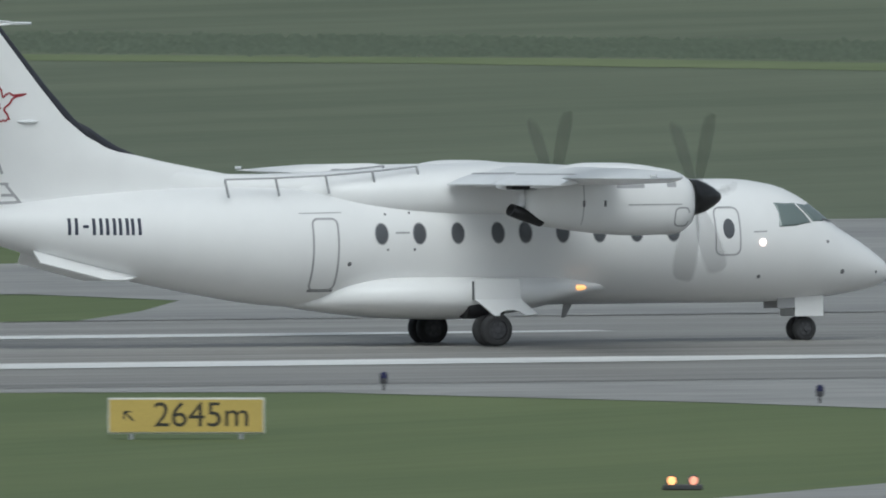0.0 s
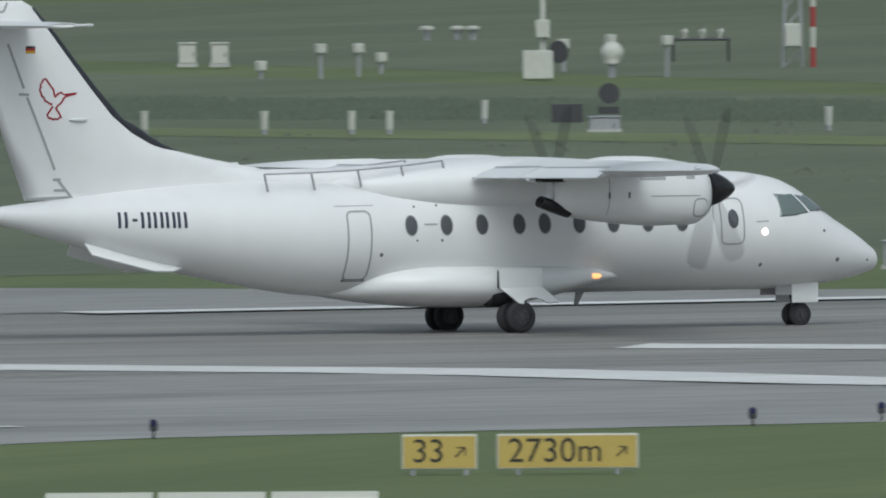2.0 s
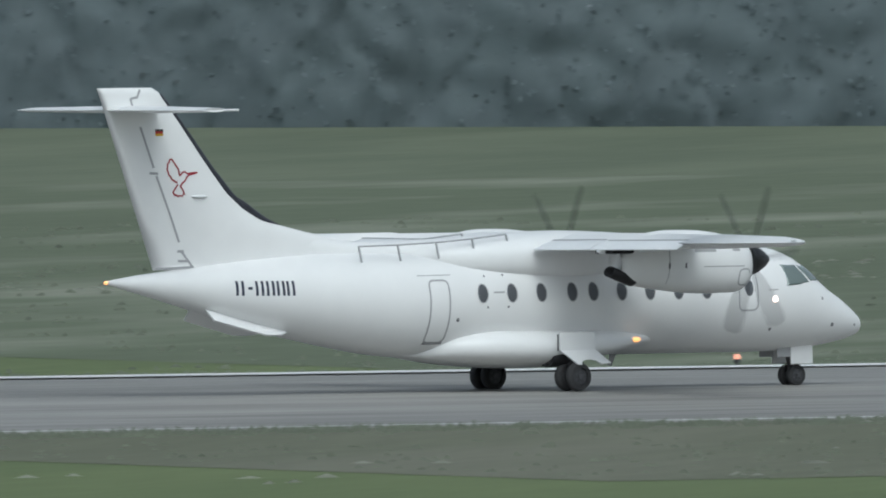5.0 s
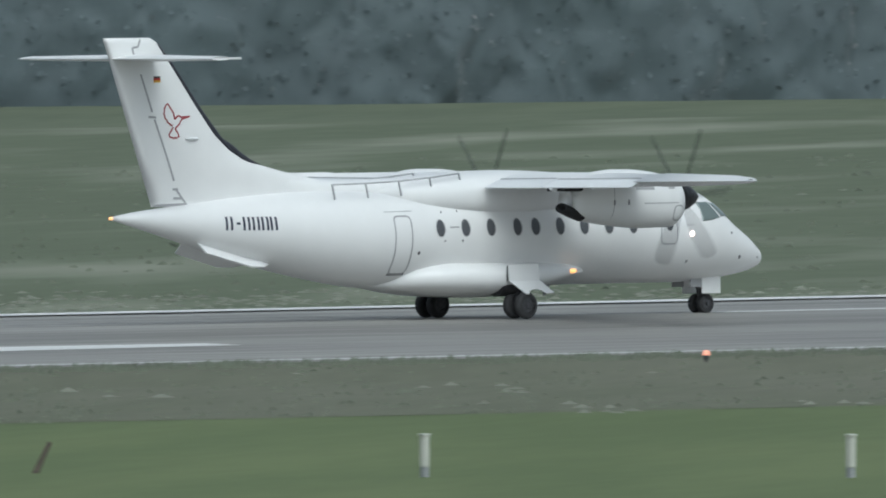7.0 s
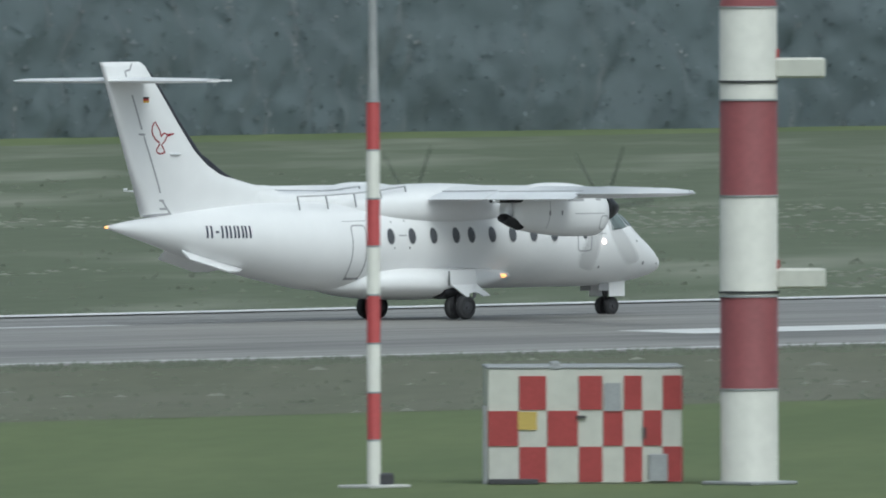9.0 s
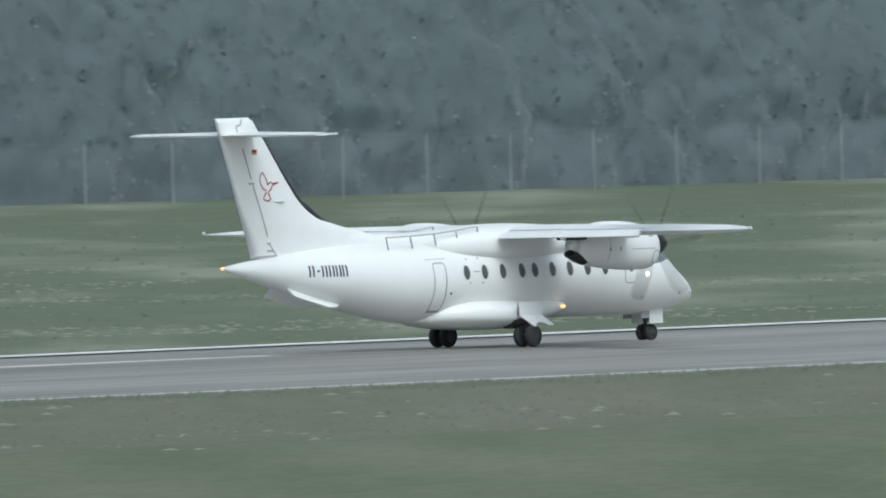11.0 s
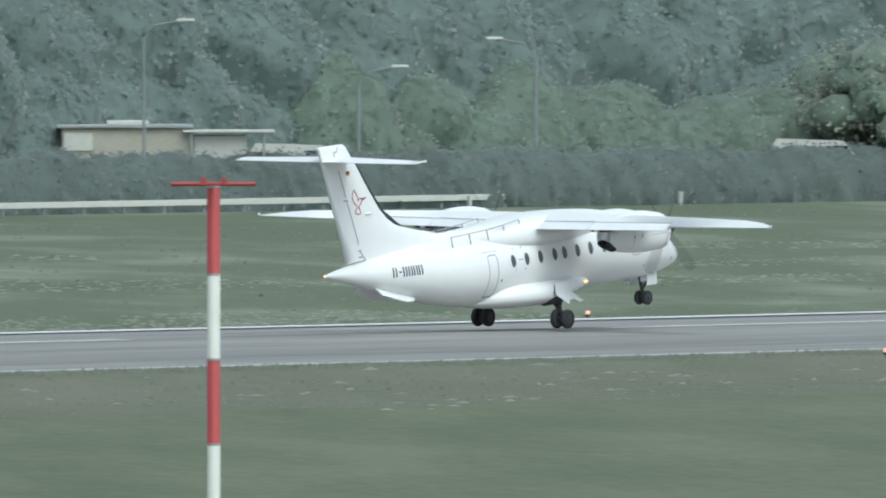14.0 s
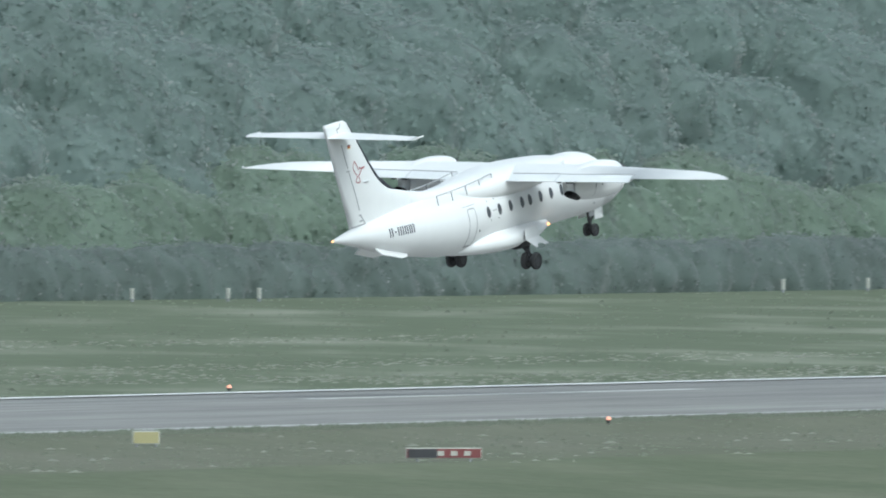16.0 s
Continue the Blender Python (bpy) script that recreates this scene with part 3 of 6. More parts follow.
            for r, c, tw, th in ((0.3, 0.18, 70, 0.10), (0.6, 0.32, 66, 0.05), (1.0, 0.42, 62, 0.035), (1.45, 0.46, 60, 0.025), (1.72, 0.40, 58, 0.02), (1.80, 0.22, 58, 0.01)):
                t = radians(tw)
                loc = []
                for j in range(8):
                    q = 2 * math.pi * j / 8
                    u, w = c / 2 * math.cos(q), th / 2 * math.sin(q)
                    loc.append(Vector((0.14 + u * math.sin(t) + w * math.cos(t), u * math.cos(t) - w * math.sin(t), r)))
                st.append(loc)
            part("blade", moved(loft(st), Matrix.Rotation(a, 4, "X")), M_BLADE, prop, "dark propeller blade blurred by its turning", True)
        PROPS.append((prop, Y))

    # fin with dorsal fillet
    LE = [(3.30, -4.2), (3.62, -4.9), (3.68, -5.45), (3.80, -6.1), (3.895, -6.5), (4.0, -6.98), (4.14, -7.46), (4.38, -7.83), (4.76, -8.28), (5.5, -8.91), (6.43, -9.64), (6.98, -10.12), (7.10, -10.35)]
    lz, lx = [p[0] for p in LE], [p[1] for p in LE]

    def te_x(z):
        return -10.30 - (z - 2.9) * 0.366

    def fin_half(z, x):
        a, b = float(np.interp(z, lz, lx)), te_x(z)
        c = max(a - b, 0.05)
        s = min(max((a - x) / c, 0.0), 1.0)
        th = (0.40 - 0.055 * (z - 3.0))
        return th * 0.5 * (s ** 0.55) * (1 - s) ** 0.8 * 1.9 + 0.012
    rings = []
    for k in range(31):
        z = 3.0 + 4.10 * k / 30
        a, b = float(np.interp(z, lz, lx)), te_x(z)
        n = 16
        left = [Vector((a + (b - a) * (j / n) ** 1.5, fin_half(z, a + (b - a) * (j / n) ** 1.5), z)) for j in range(n + 1)]
        rings.append(left + [Vector((p.x, -p.y, p.z)) for p in reversed(left[:-1])])
    fin = part("fin", loft(rings), M_WHITE, plane, "tall swept white tail fin", True)

    def fin_skin(x, z, side=-1, off=0.006):
        return Vector((x, side * (fin_half(z, x) + off), z))
    for s in (-1, 1):
        for p0, p1 in (((-10.30, 3.03), (-9.30, 3.06)), ((-10.72, 6.22), (-10.37, 5.30)), ((-10.30, 5.12), (-9.68, 3.62)), ((-9.62, 3.42), (-9.28, 3.02)), ((-9.72, 3.42), (-9.55, 3.42)), ((-9.70, 3.20), (-9.42, 3.20)), ((-10.90, 6.60), (-10.98, 6.86)), ((-10.98, 6.86), (-10.80, 6.88)), ((-10.80, 6.88), (-10.72, 7.06)), ((-10.48, 5.18), (-10.25, 5.17))):
            part("rudder_gap", skin_line(dense([p0, p1], 0.2), 0.055, s, 0.006, fin_skin), M_SEAM2, fin)
        part("trim_fairing", moved(loft([ring(x, 0, -h, h, w, 10) for x, h, w in ((-0.22, 0.01, 0.01), (-0.1, 0.035, 0.05), (0.1, 0.04, 0.06), (0.22, 0.01, 0.01))]), Matrix.Translation(fin_skin(-9.15, 4.64, s, 0.02))), M_WHITE2, fin, "", True)
        # bird drawn in outline: wing, head with a long bill, tail
        bx, bz = -9.75, 4.95
        rim = [(0.02, 0.02), (-0.10, 0.07), (-0.17, 0.16), (-0.235, 0.26), (-0.24, 0.38), (-0.20, 0.48), (-0.134, 0.548)]
        scallop = [rim[0]]
        for (ax, az), (cx, cz) in zip(rim, rim[1:]):
            scallop += [((ax * 2 + cx) / 3 - 0.022, (az * 2 + cz) / 3 - 0.012), ((ax + cx) / 2 - 0.026, (az + cz) / 2), (cx, cz)]
        wing_l = scallop + [(-0.045, 0.43), (0.045, 0.318), (0.078, 0.164)]
        head = [(0.078, 0.164), (0.156, 0.234), (0.223, 0.257), (0.29, 0.21), (0.585, 0.234), (0.345, 0.182), (0.278, 0.14), (0.223, 0.047), (0.139, -0.01), (0.09, -0.07)]
        tail_l = [(0.028, -0.023), (-0.028, -0.094), (-0.111, -0.21), (-0.085, -0.235), (-0.067, -0.27), (-0.02, -0.265), (0.028, -0.30), (0.08, -0.275), (0.139, -0.295), (0.165, -0.25), (0.21, -0.27), (0.167, -0.164), (0.09, -0.07)]
        for nm, path in (("bird_wing_outline", wing_l), ("bird_head_outline", head), ("bird_tail_outline", tail_l)):
            part(nm, skin_line(dense([(bx + px, bz + pz) for px, pz in path], 0.08), 0.040, s, 0.008, fin_skin), M_BIRD, fin, "dark red bird drawn in outline")
        for j, mt in enumerate((M_BLACK, M_FLAG_RED, M_FLAG_GOLD)):
            part("flag_stripe", skin_line([(-10.32, 6.14 - 0.05 * j), (-10.10, 6.14 - 0.05 * j)], 0.05, s, 0.008, fin_skin), mt, fin)
    # boot on the fin's leading edge
    rr = []
    for z, r in ((3.98, 0.02), (4.10, 0.05), (4.35, 0.075), (4.7, 0.085), (5.3, 0.07), (6.0, 0.06), (6.5, 0.055), (6.96, 0.04)):
        x = float(np.interp(z, lz, lx))
        rr.append([Vector((x - 0.03 + r * 1.5 * math.cos(a), r * math.sin(a), z)) for a in [2 * math.pi * k / 12 for k in range(12)]])
    part("deicing_boot", loft(rr), M_BOOT, fin, "black rubber boot on the leading edge", True)
    part("dorsal_air_scoop", loft([[Vector((x, w * math.cos(a), zc + hh * math.sin(a))) for a in [2 * math.pi * k / 14 for k in range(14)]] for x, zc, hh, w in ((-6.85, 3.97, 0.02, 0.03), (-7.2, 4.07, 0.07, 0.08), (-7.5, 4.22, 0.10, 0.09), (-7.8, 4.42, 0.10, 0.08), (-8.1, 4.62, 0.04, 0.04))]), M_BOOT, fin, "", True)

    # tailplane on top of the fin
    rr = [airfoil(le, ch, y, 6.60, 0.10, 10) for y, le, ch in ((-3.56, -10.90, 0.62), (-3.45, -10.78, 0.80), (-1.8, -10.52, 1.08), (0, -10.25, 1.36), (1.8, -10.52, 1.08), (3.45, -10.78, 0.80), (3.56, -10.90, 0.62))]
    part("tailplane", loft(rr), M_WHITE, plane, "white T-tail plane", True)
    for s in (-1, 1):
        part("tip_horn", loft([ring(x, s * 3.50, 6.57, 6.63, w, 10) for x, w in ((-11.3, 0.02), (-10.95, 0.06), (-10.6, 0.05), (-10.45, 0.01))]), M_WHITE2, plane, "", True)
        part("elevator_gap", ([(-11.25, s * 0.3, 6.655), (-11.29, s * 0.3, 6.655), (-11.22, s * 3.3, 6.635), (-11.26, s * 3.3, 6.635)], [(0, 1, 3, 2)]), M_SEAM2, plane)
        # ventral strake
        a = [Vector(p) for p in ((-9.12, s * 0.30, 2.10), (-6.95, s * 0.42, 1.56), (-7.25, s * 0.60, 1.50), (-7.7, s * 0.64, 1.51), (-9.08, s * 0.58, 1.86))]
        th = Vector((0, s * 0.014, 0.016))
        v = [p + th for p in a] + [p - th for p in a]
        n = len(a)
        part("ventral_strake", (v, [tuple(range(n)), tuple(range(2 * n - 1, n - 1, -1))] + [(k, (k + 1) % n, n + (k + 1) % n, n + k) for k in range(n)]), M_WHITE, plane, "white ventral strake under the tail")

    # windows, doors and marks on both sides
    for s in (-1, 1):
        for x in (-2.05, -1.24, -0.42, 0.44, 1.03, 1.83, 2.62, 3.42, 4.21):
            w = part("cabin_window", skin_patch(oval(x, 2.37, 0.135, 0.205), s), M_GLASS, plane, "dark oval cabin window")
            part("window_rim", skin_line(oval(x, 2.37, 0.142, 0.212) + [(x + 0.142, 2.37)], 0.022, s, 0.010), M_SEAM2, w)
        fd = rounded(5.13, 5.66, 1.88, 2.82, 0.13)
        part("door_outline", skin_line(dense(fd + [fd[0]]), 0.035, s), M_SEAM2, plane, "grey outlined crew door")
        part("door_window", skin_patch(oval(5.42, 2.40, 0.125, 0.20), s), M_GLASS, plane, "dark oval door window")
        rd = rounded(-3.50, -2.97, 1.27, 2.68, 0.12, 0.0)
        part("door_outline", skin_line(dense(rd + [rd[0]]), 0.042, s), M_SEAM2, plane, "grey outlined rear baggage door")
        part("door_sill", skin_line(dense([(-3.50, 1.26), (-2.97, 1.26)]), 0.05, s), M_SEAM, plane)
        part("door_rail", skin_line(dense([(-3.75, 2.79), (-2.85, 2.80)]), 0.018, s), M_SEAM2, plane)
        part("cockpit_window", skin_patch([(6.50, 2.90), (6.53, 2.42), (6.92, 2.44), (7.30, 2.50), (7.16, 2.70), (7.00, 2.89)], s, 0.035, 6), M_COCKPIT, plane, "grey-green cockpit side window")
        part("windshield", skin_patch([(7.05, 2.88), (7.20, 2.71), (7.35, 2.52), (7.64, 2.52), (7.93, 2.54), (7.70, 2.70), (7.46, 2.88)], s, 0.035, 6), M_COCKPIT, plane, "sloping cockpit windshield")
        part("wiper", skin_line(dense([(7.45, 2.60), (7.98, 2.50)]), 0.03, s, 0.03), M_DARK, plane)
        for x, z, r in ((-2.72, 1.78, 0.045), (-1.92, 2.06, 0.025), (-1.35, 2.06, 0.03), (-1.92, 2.76, 0.025), (-1.4, 2.78, 0.025), (6.14, 1.44, 0.04), (8.02, 1.52, 0.05), (7.65, 2.12, 0.035), (8.9, 1.5, 0.03)):
            part("port", skin_patch(oval(x, z, r, r, 10), s, 0.010), M_SEAM, plane)
        part("placard", skin_line([(-1.75, 2.39), (-1.45, 2.39)], 0.035, s), M_SEAM2, plane)
        part("placard", skin_line([(5.95, 2.33), (6.25, 2.34)], 0.025, s), M_SEAM2, plane)
        # registration: one plain bar for each sign
        for k, x in enumerate((-8.42, -8.17, -7.93, -7.66, -7.40, -7.15)):
            z0 = 2.575 - 0.003 * k
            if k == 1:
                part("registration_bar", skin_line([(x - 0.05, z0), (x + 0.06, z0)], 0.06, s), M_LETTER, plane)
            else:
                part("registration_bar", skin_line(dense([(x - 0.07, z0 - 0.165), (x - 0.07, z0 + 0.165)], 0.06), 0.065, s), M_LETTER, plane, "dark registration bar")
                part("registration_bar", skin_line(dense([(x + 0.07, z0 - 0.165), (x + 0.07, z0 + 0.165)], 0.06), 0.065, s), M_LETTER, plane)
        part("side_lamp", skin_patch(oval(6.15, 2.12, 0.075, 0.075, 14), s, 0.05), M_LAMP_W, plane, "bright glowing side lamp")
        part("fairing_lamp", moved(loft([ring(x, 0, -r * 0.6, r * 0.6, r * 0.6, 10) for x, r in ((-0.13, 0.02), (-0.06, 0.09), (0.06, 0.09), (0.13, 0.02))]), Matrix.Translation((2.18, s * 1.24, 1.27))), M_LAMP_O, plane, "glowing orange lamp on the fairing", True)
        # handrail on the roof
        hr = [(-5.25, 3.47), (-4.17, 3.49), (-3.1, 3.53), (-2.1, 3.60), (-1.15, 3.69)]
        for (x0, z0), (x1, z1) in zip(hr, hr[1:]):
            part("roof_rail", tube([(x0, s * 0.84, z0), (x1, s * 0.84, z1)], 0.02, 6), M_SEAM2, plane)
        for x, z in hr:
            part("rail_stanchion", tube([(x, s * 0.84, z), (x + 0.07, s * 0.86, z - 0.36)], 0.025, 6), M_SEAM2, plane)
    part("tail_light", loft([ring(x, 0, 2.74 - r, 2.74 + r, r, 10) for x, r in ((-11.70, 0.01), (-11.66, 0.035), (-11.60, 0.04))]), M_LAMP_O, plane, "glowing tail light", True)
    part("belly_antenna", ([(2.35, 0.012, 0.95), (2.55, 0.012, 0.95), (2.38, 0.012, 0.66), (2.30, 0.012, 0.66), (2.35, -0.012, 0.95), (2.55, -0.012, 0.95), (2.38, -0.012, 0.66), (2.30, -0.012, 0.66)], [(0, 1, 2, 3), (7, 6, 5, 4), (0, 4, 5, 1), (1, 5, 6, 2), (2, 6, 7, 3), (3, 7, 4, 0)]), M_SEAM2, plane)

    # landing gear
    def wheel(x, y, r, w):
        st = [(-w / 2, r * 0.62), (-w / 2, r * 0.80), (-w * 0.42, r * 0.93), (-w * 0.2, r), (w * 0.2, r), (w * 0.42, r * 0.93), (w / 2, r * 0.80), (w / 2, r * 0.62)]
        rr = [[Vector((rad * math.cos(2 * math.pi * k / 28), yy, rad * math.sin(2 * math.pi * k / 28))) for k in range(28)] for yy, rad in st]
        tyre = part("wheel", loft(rr, False), M_TYRE, plane, "black rolling wheel", True)
        tyre.matrix_basis = pose(x, y, r + 0.14)
        rim = [[Vector((rad * math.cos(2 * math.pi * k / 20), yy, rad * math.sin(2 * math.pi * k / 20))) for k in range(20)] for yy, rad in ((-w * 0.46, 0.02), (-w * 0.46, r * 0.25), (-w * 0.36, r * 0.5), (-w * 0.44, r * 0.64), (w * 0.44, r * 0.64), (w * 0.36, r * 0.5), (w * 0.46, r * 0.25), (w * 0.46, 0.02))]
        part("rim", loft(rim), M_RIM, tyre, "dull grey metal rim", True)
        for k in range(6):
            a = k * math.pi / 3
            part("rim_bolt", moved(box(0, 0, 0, 0.05, w * 0.9, 0.05), Matrix.Translation((r * 0.38 * math.cos(a), 0, r * 0.38 * math.sin(a)))), M_STRUT, tyre)
        WHEELS.append((tyre, x, y, r + 0.14))
    for s in (-1, 1):
        wheel(0.12, s * 1.41, 0.325, 0.20)
        wheel(0.12, s * 1.83, 0.325, 0.20)
        axle = part("axle", tube([(0.12, s * 1.30, 0.465), (0.12, s * 1.94, 0.465)], 0.06, 10), M_STRUT, plane)
        leg = part("gear_leg", tube([(0.12, s * 1.62, 0.465), (0.15, s * 1.50, 0.80), (0.25, s * 1.05, 1.25)], [0.075, 0.085, 0.10], 12), M_STRUT, plane, "dark grey main gear leg")
        brace = part("drag_brace", tube([(0.05, s * 1.56, 0.62), (0.65, s * 1.25, 1.15)], 0.045, 8), M_STRUT, plane)
        link = part("torque_link", tube([(0.10, s * 1.62, 0.45), (0.26, s * 1.60, 0.62), (0.12, s * 1.56, 0.82)], 0.03, 6), M_STRUT, plane)
        MAIN_LEGS.extend((axle, leg, brace, link))
        part("wheel_bay", loft([ring(x, s * 1.22, 0.68, 1.12, w, 16) for x, w in ((-0.34, 0.30), (0.1, 0.38), (0.45, 0.30))]), M_DARK, plane, "", True)
        # open door plates hanging from the fairing
        p = [Vector((x, s * y, z)) for x, y, z in ((-0.26, 1.62, 1.45), (0.72, 1.62, 1.45), (0.72, 1.66, 1.06), (-0.26, 1.66, 1.05), (0.97, 1.92, 0.76), (0.70, 1.94, 0.74), (0.58, 1.88, 0.82), (0.45, 1.86, 0.85), (0.30, 1.86, 0.84), (0.19, 1.88, 0.80), (0.15, 1.93, 0.73), (0.04, 1.93, 0.74), (-0.14, 1.76, 0.94))]
        th = Vector((0, s * 0.015, 0.008))
        n = len(p)
        rim_ = [0, 1, 2, 4, 5, 6, 7, 8, 9, 10, 11, 12, 3]
        faces = [(0, 1, 2, 3), (3, 2) + tuple(range(4, 13))]
        faces += [tuple(k + n for k in reversed(f)) for f in faces]
        faces += [(a, b, b + n, a + n) for a, b in zip(rim_, rim_[1:] + rim_[:1])]
        part("gear_door", ([q + th for q in p] + [q - th for q in p], faces), M_WHITE, plane, "white open main gear door with a wavy lower edge")
        part("door_gap", skin_line([(-0.28, 1.05), (-0.28, 1.42)], 0.035, s, 0.0, lambda x, z, sd, off: Vector((x, sd * 1.61, z))), M_DARK, plane)
    for y in (-0.16, 0.16):
        wheel(7.48, y, 0.245, 0.16)
    axle = part("axle", tube([(7.48, -0.28, 0.385), (7.48, 0.28, 0.385)], 0.045, 8), M_STRUT, plane)
    leg = part("nose_gear_leg", tube([(7.48, 0, 0.385), (7.25, 0, 1.45)], [0.06, 0.08], 12), M_STRUT, plane, "dark grey nose gear leg")
    brace = part("nose_brace", tube([(7.40, 0, 0.62), (8.05, 0, 1.22)], 0.04, 8), M_STRUT, plane)
    NOSE_LEGS.extend((axle, leg, brace))
    for s in (-1, 1):
        part("nose_gear_door", box(7.50, s * 0.36, 0.84, 0.62, 0.03, 0.42, 0.012), M_WHITE, plane, "white open nose gear door")
        part("nose_gear_door", box(7.02, s * 0.34, 0.92, 0.40, 0.03, 0.26, 0.012), M_SEAM2, plane)


PROPS, WHEELS, MAIN_LEGS, NOSE_LEGS = [], [], [], []
build_airplane()

# ---- runway markings and taxiways ----
for k in range(-3, 20):
    bar("centreline_dash", 674.8 + 60 * k, 704.8 + 60 * k, 0, 1.0)
bar("edge_line", 322, 2400, 22.2, 1.9, lift=0.06)
bar("edge_line", 383, 2400, -20.6, 0.5)
bar("aiming_bar", 205, 258, 9.9, 3.0, taper=0.6)
bar("aiming_bar", 205, 261.5, -9.9, 3.0, taper=0.8)
bar("touchdown_bar", 356, 400, 10.2, 2.4)
for x in (505.5, 653.0):
    bar("touchdown_bar", x, x + 23.5, -11.6, 2.8, taper=0.5)
junction = tagged(poly_sheet("taxiway", M_ASPHALT2, [(60, -21.5), (60, -22), (200, -21.5), (226, -22.6), (238, -25), (244.2, -30), (246.5, -38), (246.9, -44), (244.8, -50.5), (239.5, -59), (231, -73.6), (222, -83.5), (205, -105), (175, -150), (212, -150), (240, -100), (254.5, -81.2), (263.4, -72.1), (276, -59.3), (285, -55.0), (301, -54.5), (305, -61), (308.6, -72.5), (316, -91.4), (340, -150), (394, -150), (366.4, -70.4), (358.5, -52), (351.5, -36), (351, -28.5), (353, -25), (379, -22), (400, -21.5)], 0.012), "pale grey asphalt taxiway junction beside the runway", "taxiway", kind="structure")
tagged(poly_sheet("taxiway_far", M_ASPHALT2, [(250, 23), (259, 38), (263, 46), (262, 52), (255, 56), (60, 60), (60, 80), (271, 77.5), (290, 85), (303, 110), (307, 110), (314, 88), (322, 70), (332, 55), (345, 40), (362, 30), (375, 25), (375, 23)], 0.012), "grey asphalt taxiway leaving the far runway edge", "taxiway", kind="structure")
tagged(poly_sheet("gravel_path", M_GRAVEL, [(464.5, 178), (470, 174), (492.5, 219), (489.5, 223), (484, 233), (476, 247), (474.8, 246.5), (481.8, 231.5), (486, 222)], 0.012), "pale gravel path and pad in the grass", "path", kind="structure")


tagged(sheet("meadow_near", M_VERGE, [412] + RX[5:22] + [580, 800, 1200, 1700], [-56, -30, -24, -21.7], 0.008), "dull olive tall meadow along the runway", "meadow", kind="structure")
tagged(sheet("meadow_far", M_FLOWERY, [470, 480, 490, 500, 510, 520, 530, 540, 550, 560, 800, 1200, 1800], [25.0, 30, 205, 262], 0.008), "dull olive meadow with pale flowers", "meadow", kind="structure")
tagged(sheet("meadow_beyond", M_MEADOW, [300, 380] + [400 + 10 * k for k in range(7)], [62, 180, 420], 0.008), "dull olive meadow towards the woods", "meadow", kind="structure")
tagged(sheet("meadow_slope", M_MEADOW, [470, 500, 540, 560, 850], [262.1, 300, 430], 0.008), "dull olive meadow before the woods", "meadow", kind="structure")


tagged(sheet("meadow_plain", M_PLAIN, [640, 900, 1300, 1800], [-420, -200, -56.1], 0.008), "dull olive meadow before the runway", "meadow", kind="structure")


def ribbon(name, pts, width, material, lift, parent, taper=False):
    v, f = [], []
    path = dense(pts, 3.0)
    for i, (x, y) in enumerate(path):
        a, b = path[max(i - 1, 0)], path[min(i + 1, len(path) - 1)]
        d = Vector((b[0] - a[0], b[1] - a[1])).normalized() * width / 2
        if taper and i == len(path) - 1:
            d *= 0.1
        for sx in (-1, 1):
            px, py = x + sx * d.y, y - sx * d.x
            v.append((px, py, gz(px, py) + lift))
        if i:
            f.append((2 * i - 2, 2 * i - 1, 2 * i + 1, 2 * i))
    return mesh_ob(name, v, f, material, parent)


ribbon("taxi_stripe", [(299.4, -14), (306, -21.5), (313, -29.5), (318, -41.5), (322, -47)], 3.4, M_PAINT, 0.034, junction, True)
ribbon("taxi_stripe", [(318, -11), (326, -18), (335, -27), (340.5, -37), (345, -43)], 3.0, M_PAINT, 0.034, junction, True)
ribbon("taxi_edge_line", [(338, -22), (345, -28), (348.5, -36), (353, -58), (358.2, -82), (374, -118)], 1.3, M_PAINT, 0.034, junction)
ribbon("guide_line", [(281.4, 0), (281.2, -2.4), (280.1, -8.2), (278.8, -12.5), (277.1, -16.8), (275.5, -21), (273.7, -25), (270.4, -32.2), (265.9, -41), (262.1, -47.8), (254, -61.5), (243.5, -79.4), (232, -100)], 0.14, M_YELLOW_PAINT, 0.034, junction)
ribbon("worn_stripe", [(282.3, -46.5), (286.2, -47.0)], 0.9, M_PAINT, 0.034, junction)

strip = [(335, 346), (374, 302), (405, 238), (421.6, 199.5), (429, 177), (440, 160)]
tagged(ribbon("mown_strip", strip, 9.0, M_MOWN, 0.02, None), "bright freshly mown strip of grass along a ditch", "grass", kind="structure")

# ---- grass, meadow and flowers (uncountable) ----
rng = np.random.default_rng(5)


def tufts(name, material, label, pick, n, h0, h1, w, blades=3):
    v, f = [], []
    for _ in range(n):
        x, y = pick()
        z = gz(x, y)
        for _ in range(blades):
            a = rng.uniform(-1.2, 0.4)
            dx, dy = math.cos(a) * w * rng.uniform(0.5, 1), math.sin(a) * w * rng.uniform(0.5, 1)
            ox, oy = rng.normal(0, w, 2)
            h = rng.uniform(h0, h1)
            lx, ly = rng.normal(0, h * 0.3, 2)
            k = len(v)
            v += [(x + ox - dx / 2, y + oy - dy / 2, z - 0.01), (x + ox + dx / 2, y + oy + dy / 2, z - 0.01), (x + ox + lx, y + oy + ly, z + h)]
            f.append((k, k + 1, k + 2))
    return tagged(mesh_ob(name, v, f, material, smooth=True, normals=[(-0.15, -0.25, 0.95)] * len(v)), label, "grass", kind="stuff")


def along(x0, x1, y0, y1):
    return lambda: (rng.uniform(x0, x1), rng.uniform(y0, y1))


